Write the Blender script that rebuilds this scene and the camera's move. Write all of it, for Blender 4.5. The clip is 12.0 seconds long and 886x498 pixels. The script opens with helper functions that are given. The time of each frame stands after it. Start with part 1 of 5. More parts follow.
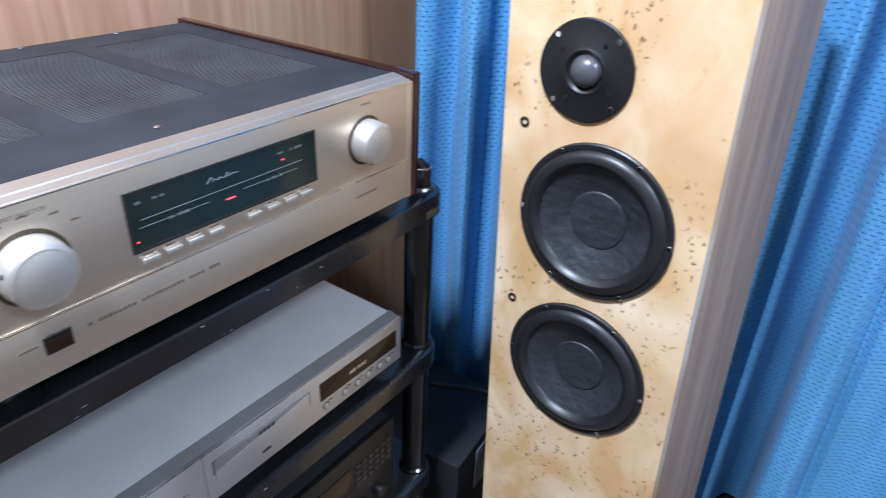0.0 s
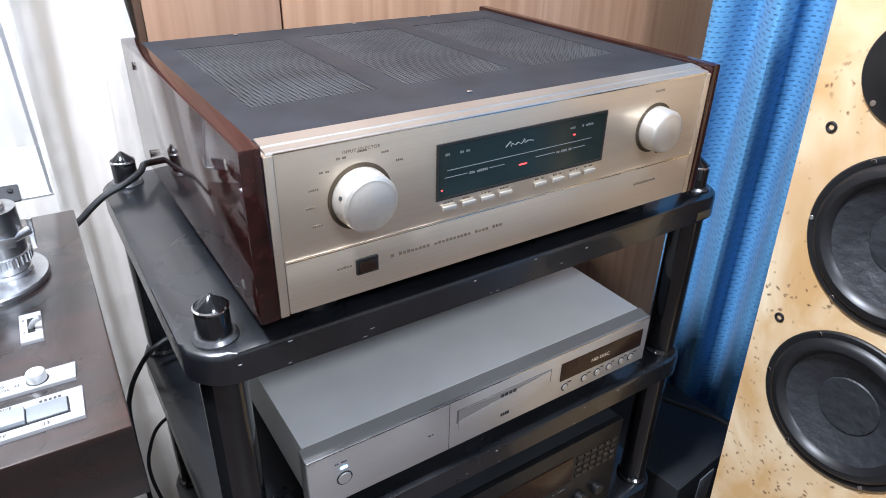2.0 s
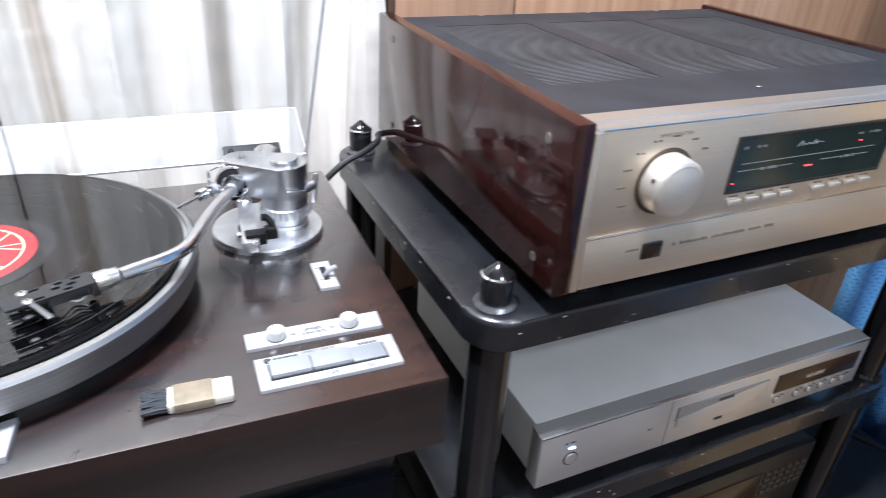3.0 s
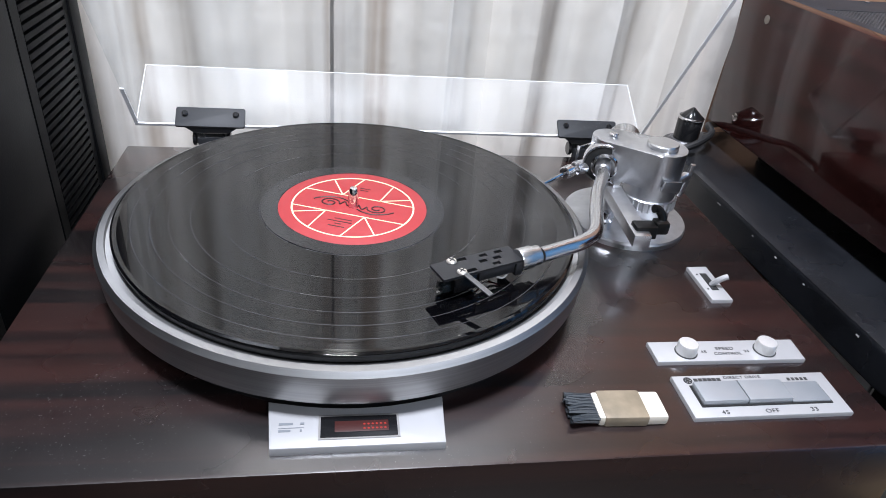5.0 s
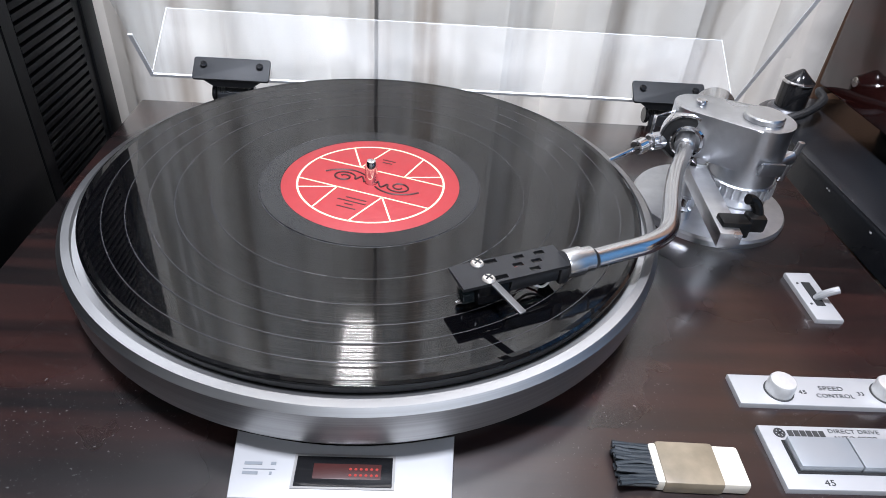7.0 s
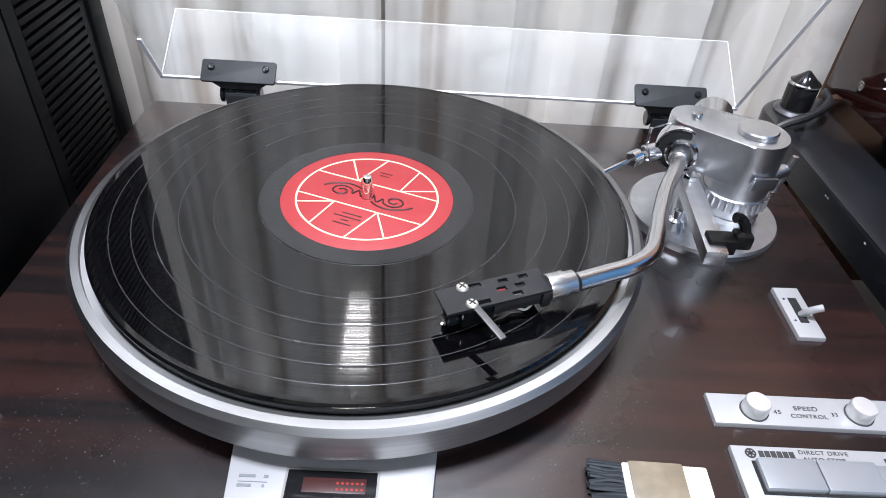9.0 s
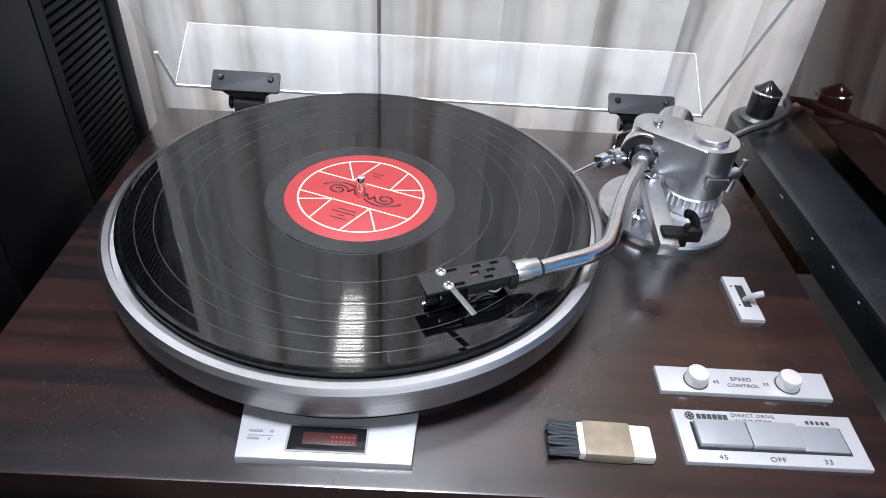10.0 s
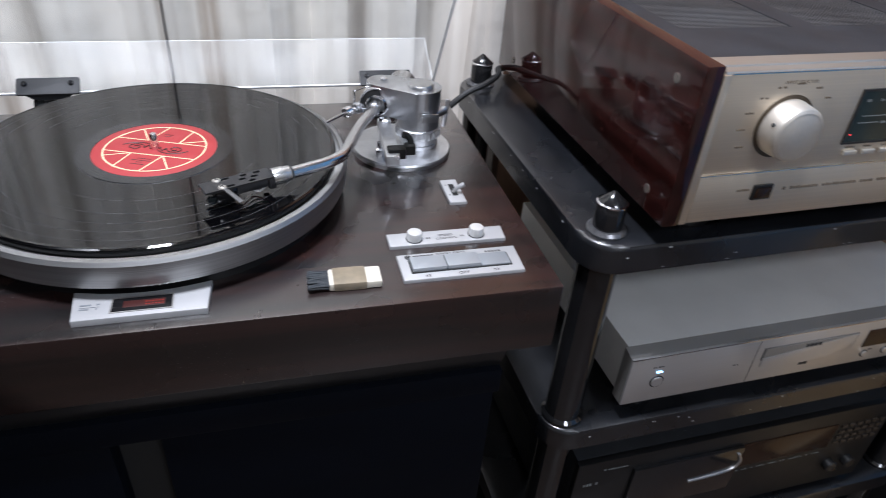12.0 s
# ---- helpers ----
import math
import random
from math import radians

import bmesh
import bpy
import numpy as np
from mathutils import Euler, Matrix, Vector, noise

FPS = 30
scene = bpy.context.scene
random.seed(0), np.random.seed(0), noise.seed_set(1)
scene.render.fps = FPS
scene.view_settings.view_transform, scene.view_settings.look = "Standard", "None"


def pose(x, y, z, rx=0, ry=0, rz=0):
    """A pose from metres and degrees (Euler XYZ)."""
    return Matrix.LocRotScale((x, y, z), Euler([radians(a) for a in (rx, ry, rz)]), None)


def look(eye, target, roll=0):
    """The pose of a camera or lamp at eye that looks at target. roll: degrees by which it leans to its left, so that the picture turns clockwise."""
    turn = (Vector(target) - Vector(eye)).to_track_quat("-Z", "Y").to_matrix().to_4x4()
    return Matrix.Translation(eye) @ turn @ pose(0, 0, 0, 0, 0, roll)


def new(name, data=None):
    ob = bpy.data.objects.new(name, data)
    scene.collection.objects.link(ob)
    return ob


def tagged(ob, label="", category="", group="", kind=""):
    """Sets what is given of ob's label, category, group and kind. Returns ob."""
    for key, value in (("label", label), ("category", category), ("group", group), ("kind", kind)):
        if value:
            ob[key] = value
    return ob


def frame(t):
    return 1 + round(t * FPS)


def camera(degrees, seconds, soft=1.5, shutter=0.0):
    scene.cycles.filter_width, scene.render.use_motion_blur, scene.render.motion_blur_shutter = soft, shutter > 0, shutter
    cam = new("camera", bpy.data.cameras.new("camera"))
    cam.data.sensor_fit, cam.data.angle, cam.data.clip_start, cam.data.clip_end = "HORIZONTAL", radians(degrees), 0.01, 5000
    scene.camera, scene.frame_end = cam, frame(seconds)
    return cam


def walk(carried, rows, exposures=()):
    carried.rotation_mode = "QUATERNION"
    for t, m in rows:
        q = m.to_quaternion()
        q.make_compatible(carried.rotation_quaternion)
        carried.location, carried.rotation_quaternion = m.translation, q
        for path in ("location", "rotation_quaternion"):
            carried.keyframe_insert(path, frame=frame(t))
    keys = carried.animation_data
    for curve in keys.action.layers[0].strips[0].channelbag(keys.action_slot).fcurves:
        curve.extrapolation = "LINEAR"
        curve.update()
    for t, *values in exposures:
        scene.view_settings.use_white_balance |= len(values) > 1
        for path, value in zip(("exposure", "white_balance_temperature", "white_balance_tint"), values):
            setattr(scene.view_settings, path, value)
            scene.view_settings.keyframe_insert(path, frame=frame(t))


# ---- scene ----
cam = camera(67.2, 12.0, soft=0.9, shutter=0.25)
PATH = [
    (0, (0.358, -0.566, 1.055), (1.755, 0.479, 0.077), 2.6),
    (0.5, (0.298, -0.545, 1.043), (1.507, 0.718, 0.071), 2.0),
    (1, (0.261, -0.542, 1.037), (1.336, 0.836, 0.065), 1.7),
    (1.5, (0.286, -0.553, 1.039), (1.263, 0.894, 0.064), 0.8),
    (2, (0.305, -0.558, 1.032), (1.223, 0.933, 0.065), 1.2),
    (2.5, (0.253, -0.542, 1.028), (1.077, 0.997, 0.053), 2.2),
    (3, (0.153, -0.499, 1.017), (0.859, 1.095, 0.036), 3.5),
    (3.5, (0.062, -0.466, 1.005), (0.62, 1.178, 0.012), 4.5),
    (3.7, (0.04, -0.455, 1.003), (0.541, 1.202, 0.0), 4.6),
    (5.3, (-0.01, -0.387, 0.98), (0.274, 1.273, -0.099), 5.6),
    (5.5, (-0.004, -0.382, 0.981), (0.262, 1.271, -0.113), 5.4),
    (6, (0.015, -0.353, 0.969), (0.226, 1.292, -0.149), 5.9),
    (6.5, (0.02, -0.333, 0.962), (0.17, 1.291, -0.195), 5.1),
    (7, (0.023, -0.319, 0.956), (0.124, 1.29, -0.227), 4.5),
    (9, (0.036, -0.314, 0.984), (0.085, 1.241, -0.272), 4.1),
    (9.5, (0.039, -0.335, 0.998), (0.086, 1.223, -0.255), 4.1),
    (10, (0.046, -0.357, 1.011), (0.09, 1.203, -0.241), 4.1),
    (10.5, (0.054, -0.399, 1.032), (0.105, 1.175, -0.199), 4.1),
    (11, (0.057, -0.445, 1.039), (0.131, 1.159, -0.152), 4.3),
    (11.5, (0.062, -0.512, 1.033), (0.317, 1.098, -0.126), 5.2),
    (12, (0.095, -0.546, 1.028), (0.568, 1.031, -0.108), 4.6),
]
EXPOSURES = [(0.0, 0.98, 5750, 10), (1.2, 1.1, 6120, 10), (2.5, 1.17, 6350, 10), (3.0, 1.05, 6400, 11), (3.5, 0.62, 6450, 11), (5.5, 0.42, 6500, 12), (9.0, 0.44, 6500, 12), (11.0, 0.36, 6500, 12), (12.0, 0.26, 6500, 12)]
walk(cam, [(t, look(eye, target, roll)) for t, eye, target, roll in PATH], EXPOSURES)

# ---- light ----
world = bpy.data.worlds.new("world")
scene.world = world
world.use_nodes = True
wn = world.node_tree
sky = wn.nodes.new("ShaderNodeTexSky")
sky.sky_type, sky.sun_disc, sky.sun_elevation, sky.sun_rotation = "NISHITA", False, radians(35), radians(20)
wn.links.new(sky.outputs[0], wn.nodes["Background"].inputs[0])
wn.nodes["Background"].inputs[1].default_value = 0.06


def area_light(name, at, aim, size_x, size_y, watts, colour):
    data = bpy.data.lights.new(name, "AREA")
    data.shape, data.size, data.size_y, data.energy, data.color = "RECTANGLE", size_x, size_y, watts, colour
    ob = new(name, data)
    ob.matrix_world = look(at, aim)
    return ob


LAMP, LAMP_FAR = (-0.08, -0.24, 2.37), (0.7, -2.0, 2.37)
area_light("ceiling_light", LAMP, (LAMP[0], LAMP[1] + 0.005, 0), 0.2, 0.2, 50, (0.82, 0.875, 0.99))
# second lamp, out of view, added to light the room from further off
area_light("added_far_light", LAMP_FAR, (LAMP_FAR[0], LAMP_FAR[1] + 0.005, 0), 0.5, 0.5, 29, (0.8, 0.875, 1.0))


# ---- materials ----
def material(name, colour, rough=0.5, metal=0.0, vary=0.12, scale=(20, 20, 20), bump=0.0, bump_scale=200.0, second=None,
             mix_low=0.35, mix_high=0.65, detail=5.0, coat=0.0, spec=0.5, rough_vary=0.08, distort=0.0, aniso=0.0):
    m = bpy.data.materials.new(name)
    m.use_nodes = True
    t, b = m.node_tree, m.node_tree.nodes["Principled BSDF"]
    b.inputs["Metallic"].default_value = metal
    b.inputs["Coat Weight"].default_value = coat
    b.inputs["Coat Roughness"].default_value = 0.05
    b.inputs["Specular IOR Level"].default_value = spec
    b.inputs["Anisotropic"].default_value = aniso
    co = t.nodes.new("ShaderNodeTexCoord")
    mp = t.nodes.new("ShaderNodeMapping")
    mp.inputs["Scale"].default_value = scale
    t.links.new(co.outputs["Object"], mp.inputs[0])
    n = t.nodes.new("ShaderNodeTexNoise")
    n.inputs["Scale"].default_value, n.inputs["Detail"].default_value = 1.0, detail
    n.inputs["Distortion"].default_value = distort
    t.links.new(mp.outputs[0], n.inputs["Vector"])
    r = t.nodes.new("ShaderNodeValToRGB")
    r.color_ramp.elements[0].position, r.color_ramp.elements[1].position = mix_low, mix_high
    other = second or tuple(c * (1 - vary) for c in colour)
    r.color_ramp.elements[0].color = (*other, 1)
    r.color_ramp.elements[1].color = (*colour, 1)
    t.links.new(n.outputs[0], r.inputs[0])
    t.links.new(r.outputs[0], b.inputs["Base Color"])
    # wear at a larger scale changes the gloss
    n2 = t.nodes.new("ShaderNodeTexNoise")
    n2.inputs["Scale"].default_value, n2.inputs["Detail"].default_value = 9.0, 4.0
    t.links.new(co.outputs["Object"], n2.inputs["Vector"])
    mr = t.nodes.new("ShaderNodeMapRange")
    mr.inputs[1].default_value, mr.inputs[2].default_value = 0.3, 0.7
    mr.inputs[3].default_value, mr.inputs[4].default_value = max(0.02, rough - rough_vary), rough + rough_vary
    t.links.new(n2.outputs[0], mr.inputs[0])
    t.links.new(mr.outputs[0], b.inputs["Roughness"])
    if bump:
        n3 = t.nodes.new("ShaderNodeTexNoise")
        n3.inputs["Scale"].default_value, n3.inputs["Detail"].default_value = bump_scale, 3.0
        t.links.new(co.outputs["Object"], n3.inputs["Vector"])
        bp = t.nodes.new("ShaderNodeBump")
        bp.inputs["Strength"].default_value, bp.inputs["Distance"].default_value = bump, 0.001
        t.links.new(n3.outputs[0], bp.inputs["Height"])
        t.links.new(bp.outputs[0], b.inputs["Normal"])
    return m


def glow(name, colour, strength):
    m = material(name, colour, 0.4)
    b = m.node_tree.nodes["Principled BSDF"]
    b.inputs["Emission Color"].default_value = (*colour, 1)
    b.inputs["Emission Strength"].default_value = strength
    return m


def dusted(m, amount, size=700.0, colour=(0.26, 0.26, 0.26)):
    """Adds sparse pale specks of dust and tiny scratches."""
    t, b = m.node_tree, m.node_tree.nodes["Principled BSDF"]
    link = b.inputs["Base Color"].links[0]
    co = t.nodes.new("ShaderNodeTexCoord")
    v = t.nodes.new("ShaderNodeTexNoise")
    v.inputs["Scale"].default_value, v.inputs["Detail"].default_value = size, 2.0
    t.links.new(co.outputs["Object"], v.inputs["Vector"])
    r = t.nodes.new("ShaderNodeMapRange")
    r.inputs[1].default_value, r.inputs[2].default_value = 0.72 - amount, 0.8 - amount
    t.links.new(v.outputs[0], r.inputs[0])
    drift = t.nodes.new("ShaderNodeTexNoise")
    drift.inputs["Scale"].default_value, drift.inputs["Detail"].default_value = 14.0, 3.0
    t.links.new(co.outputs["Object"], drift.inputs["Vector"])
    dr = t.nodes.new("ShaderNodeMapRange")
    dr.inputs[1].default_value, dr.inputs[2].default_value = 0.47, 0.66
    t.links.new(drift.outputs[0], dr.inputs[0])
    both = t.nodes.new("ShaderNodeMath")
    both.operation = "MULTIPLY"
    t.links.new(r.outputs[0], both.inputs[0])
    t.links.new(dr.outputs[0], both.inputs[1])
    mx = t.nodes.new("ShaderNodeMix")
    mx.data_type = "RGBA"
    t.links.new(both.outputs[0], mx.inputs[0])
    t.links.new(link.from_socket, mx.inputs[6])
    mx.inputs[7].default_value = (*colour, 1)
    t.links.new(mx.outputs[2], b.inputs["Base Color"])
    return m


EBONY = dusted(material("ebony_veneer", (0.026, 0.0096, 0.008), 0.27, scale=(2.5, 60, 60), second=(0.0045, 0.0034, 0.0036), mix_low=0.41,
                        mix_high=0.72, distort=0.5, coat=0.85, spec=0.7, bump=0.05, rough_vary=0.08), 0.045, 800.0, (0.16, 0.16, 0.16))
EBONY.node_tree.nodes["Principled BSDF"].inputs["Coat Roughness"].default_value = 0.2
BLACK_LACQUER = dusted(material("black_lacquer", (0.009, 0.01, 0.0125), 0.3, vary=0.45, spec=0.8, coat=0.25, bump=0.1, bump_scale=500), 0.045, 800.0, (0.2, 0.2, 0.2))
BLACK_PLASTIC = material("black_plastic", (0.008, 0.008, 0.0085), 0.42, vary=0.3, bump=0.05, bump_scale=900)
BLACK_METAL = dusted(material("black_painted_metal", (0.016, 0.0175, 0.02), 0.58, vary=0.25, spec=0.35, bump=0.06, bump_scale=1200), 0.025)
TOP_BLACK = dusted(material("satin_black_top", (0.026, 0.03, 0.036), 0.46, vary=0.25, bump=0.05, bump_scale=1200, spec=0.13), 0.03)
GRILLE_GREY = material("worn_grille", (0.065, 0.068, 0.073), 0.5, 0.2, vary=0.3)
BLACK_RUBBER = material("black_rubber", (0.012, 0.012, 0.013), 0.5, vary=0.3)
# near-black that paints the shade of hollows on solid parts
VOID = material("painted_hollow_black", (0.006, 0.006, 0.006), 0.8)
NAVY = material("navy_black_laminate", (0.0024, 0.0036, 0.0068), 0.55, spec=0.08, vary=0.4, scale=(4, 4, 30))
GOLD_ALU = material("champagne_aluminium", (0.77, 0.67, 0.545), 0.42, 0.85, vary=0.06, scale=(4, 900, 900), aniso=0.5, bump=0.03, bump_scale=1500)
GOLD_BRIGHT = material("polished_champagne", (0.86, 0.79, 0.68), 0.2, 1.0, vary=0.04)
RIDGE = material("satin_champagne_edge", (0.52, 0.485, 0.43), 0.4, 0.85, vary=0.05, scale=(4, 900, 900))
FRAME_SHADE = material("window_recess_shade", (0.05, 0.048, 0.045), 0.4, 0.6)
BRONZED = material("bronzed_screw", (0.3, 0.27, 0.24), 0.3, 0.9)
KNOB = material("brushed_knob", (0.68, 0.635, 0.57), 0.45, 0.8, vary=0.05, scale=(300, 300, 300))
SILVER_PAINT = material("silver_painted_metal", (0.7, 0.69, 0.665), 0.45, 0.25, vary=0.06, bump=0.03, bump_scale=2500)
SILVER_FACE = material("satin_silver", (0.62, 0.61, 0.6), 0.34, 0.75, vary=0.04, scale=(6, 800, 800))
ALU = material("brushed_aluminium", (0.66, 0.66, 0.66), 0.3, 1.0, vary=0.08, scale=(60, 60, 600))
ALU_PALE = material("white_anodised_plate", (0.41, 0.41, 0.415), 0.4, 0.35, vary=0.03)
CHROME = material("chrome", (0.82, 0.82, 0.84), 0.08, 1.0, vary=0.03, rough_vary=0.03)
CAST = material("satin_cast_alloy", (0.66, 0.67, 0.69), 0.31, 1.0, vary=0.12, scale=(120, 120, 120))
ARM_TUBE = material("satin_chrome_tube", (0.72, 0.72, 0.73), 0.24, 1.0, vary=0.05)
KEY_GREY = material("grey_key", (0.26, 0.28, 0.3), 0.35, 0.4, vary=0.05)
INK = material("dark_print", (0.03, 0.03, 0.03), 0.6)
INK_BROWN = material("brown_print", (0.16, 0.12, 0.08), 0.6)
PALE_PRINT = material("pale_print", (0.2, 0.22, 0.22), 0.6)
RECESS_BROWN = material("shadowed_brass_recess", (0.1, 0.075, 0.05), 0.4, 0.5, vary=0.2)
TURNED = material("turned_pale_knob", (0.7, 0.7, 0.69), 0.3, 0.55, vary=0.05, scale=(600, 600, 600))
MAHOGANY = material("polished_mahogany", (0.03, 0.0075, 0.0065), 0.07, scale=(90, 5, 90), second=(0.012, 0.0036, 0.0032), rough_vary=0.03, distort=0.4, spec=0.45)
LABEL_RED = material("red_paper_label", (0.33, 0.027, 0.03), 0.5, vary=0.06, scale=(200, 200, 200))
LABEL_CREAM = material("cream_print", (0.9, 0.72, 0.45), 0.5, vary=0.05)
LABEL_DARK = material("dark_red_print", (0.035, 0.008, 0.008), 0.5)
CREAM_PLASTIC = material("cream_plastic", (0.62, 0.57, 0.48), 0.4, vary=0.06)
TAPE = material("khaki_tape", (0.24, 0.195, 0.135), 0.4, vary=0.3, scale=(90, 90, 90))
BRISTLE = material("dark_bristle", (0.02, 0.026, 0.032), 0.45, vary=0.3)
CONE = material("black_paper_cone", (0.03, 0.032, 0.037), 0.5, vary=0.35, scale=(50, 50, 160), bump=0.9, bump_scale=95)
CONE.node_tree.nodes["Bump"].inputs["Distance"].default_value = 0.002
SURROUND = material("rubber_surround", (0.014, 0.014, 0.015), 0.4, vary=0.2)
DOME = material("grey_dome", (0.12, 0.12, 0.13), 0.28, 0.4)
WALNUT_SIDE = material("grey_walnut_veneer", (0.43, 0.29, 0.2), 0.5, scale=(38, 38, 2.2), second=(0.24, 0.15, 0.1), spec=0.3, detail=8.0, mix_low=0.3, mix_high=0.7, distort=1.1, bump=0.04)
PANEL_WOOD = material("teak_panel", (0.54, 0.325, 0.205), 0.38, scale=(55, 55, 2.2), second=(0.42, 0.235, 0.14), distort=0.7, bump=0.03)
PANEL_DARK = material("brown_panel", (0.46, 0.275, 0.18), 0.38, scale=(55, 55, 2.2), second=(0.37, 0.21, 0.13), distort=0.7, bump=0.03)
# brown trim, its colour darkened so that the strip reads as shadow
TRIM_SHADE = material("shade_brown_trim", (0.1, 0.055, 0.034), 0.45)
PLASTER = material("white_plaster", (0.74, 0.73, 0.7), 0.8, vary=0.05, bump=0.08, bump_scale=60)
WALL_TAN = material("tan_wall_paint", (0.4, 0.38, 0.35), 0.8, vary=0.06, bump=0.08, bump_scale=60)
CEILING_WHITE = material("ceiling_paint", (0.8, 0.8, 0.78), 0.85, vary=0.03)
FLOOR_DARK = material("dark_floor_boards", (0.07, 0.045, 0.032), 0.45, scale=(3, 40, 40), second=(0.04, 0.025, 0.02))
AMBER = material("smoked_amber_window", (0.03, 0.015, 0.009), 0.22, vary=0.2, spec=0.3)
GREEN_GLASS = material("dark_green_window", (0.022, 0.034, 0.031), 0.14, vary=0.2, spec=0.3, rough_vary=0.02)
RED_GLOW = glow("red_indicator", (1.0, 0.06, 0.06), 1.1)
BLUE_GLOW = glow("blue_indicator", (0.25, 0.55, 1.0), 4.0)
AMBER_GLOW = glow("warm_digits", (0.55, 0.45, 0.35), 0.16)
STROBE_DOT = glow("red_strobe_dot", (0.3, 0.025, 0.018), 0.07)
STROBE_GLOW = glow("red_strobe_lamp", (0.04, 0.01, 0.009), 0.12)


def burl_material():
    """Pale maple burl: soft clouds of honey with clusters of small brown eyes."""
    m = material("maple_burl", (0.8, 0.65, 0.44), 0.33, scale=(11, 11, 7), second=(0.6, 0.37, 0.165), mix_low=0.39, mix_high=0.64, distort=0.7, coat=0.25)
    t, b = m.node_tree, m.node_tree.nodes["Principled BSDF"]
    plain = b.inputs["Base Color"].links[0].from_socket
    co = t.nodes.new("ShaderNodeTexCoord")
    # broad drifts of darker honey
    drift = t.nodes.new("ShaderNodeTexNoise")
    drift.inputs["Scale"].default_value, drift.inputs["Detail"].default_value, drift.inputs["Distortion"].default_value = 4.2, 2.0, 0.6
    t.links.new(co.outputs["Object"], drift.inputs["Vector"])
    dr = t.nodes.new("ShaderNodeMapRange")
    dr.inputs[1].default_value, dr.inputs[2].default_value, dr.inputs[3].default_value, dr.inputs[4].default_value = 0.5, 0.62, 0.0, 0.55
    t.links.new(drift.outputs[0], dr.inputs[0])
    honey = t.nodes.new("ShaderNodeMix")
    honey.data_type = "RGBA"
    t.links.new(dr.outputs[0], honey.inputs[0])
    t.links.new(plain, honey.inputs[6])
    honey.inputs[7].default_value = (0.52, 0.29, 0.12, 1)
    link = honey.outputs[2]
    v = t.nodes.new("ShaderNodeTexVoronoi")
    v.inputs["Scale"].default_value = 105.0
    nz = t.nodes.new("ShaderNodeTexNoise")
    nz.inputs["Scale"].default_value = 60.0
    add = t.nodes.new("ShaderNodeMix")
    add.data_type = "RGBA"
    add.inputs[0].default_value = 0.02
    t.links.new(co.outputs["Object"], nz.inputs["Vector"])
    t.links.new(co.outputs["Object"], add.inputs[6])
    t.links.new(nz.outputs["Color"], add.inputs[7])
    t.links.new(add.outputs[2], v.inputs["Vector"])
    spot = t.nodes.new("ShaderNodeMapRange")
    spot.inputs[1].default_value, spot.inputs[2].default_value, spot.inputs[3].default_value, spot.inputs[4].default_value = 0.06, 0.3, 0.95, 0.0
    t.links.new(v.outputs["Distance"], spot.inputs[0])
    patch = t.nodes.new("ShaderNodeTexNoise")
    patch.inputs["Scale"].default_value, patch.inputs["Detail"].default_value = 9.0, 3.0
    t.links.new(co.outputs["Object"], patch.inputs["Vector"])
    pr = t.nodes.new("ShaderNodeMapRange")
    pr.inputs[1].default_value, pr.inputs[2].default_value = 0.488, 0.54
    t.links.new(patch.outputs[0], pr.inputs[0])
    mul = t.nodes.new("ShaderNodeMath")
    mul.operation = "MULTIPLY"
    t.links.new(spot.outputs[0], mul.inputs[0])
    t.links.new(pr.outputs[0], mul.inputs[1])
    mx = t.nodes.new("ShaderNodeMix")
    mx.data_type = "RGBA"
    t.links.new(mul.outputs[0], mx.inputs[0])
    t.links.new(link, mx.inputs[6])
    mx.inputs[7].default_value = (0.14, 0.06, 0.025, 1)
    t.links.new(mx.outputs[2], b.inputs["Base Color"])
    return m


def turned(m, amount):
    """Fine grooves round the axis: gloss spreads across them."""
    t, b = m.node_tree, m.node_tree.nodes["Principled BSDF"]
    tan = t.nodes.new("ShaderNodeTangent")
    tan.direction_type, tan.axis = "RADIAL", "Z"
    t.links.new(tan.outputs[0], b.inputs["Tangent"])
    b.inputs["Anisotropic"].default_value, b.inputs["Anisotropic Rotation"].default_value = amount, 0.0
    return m


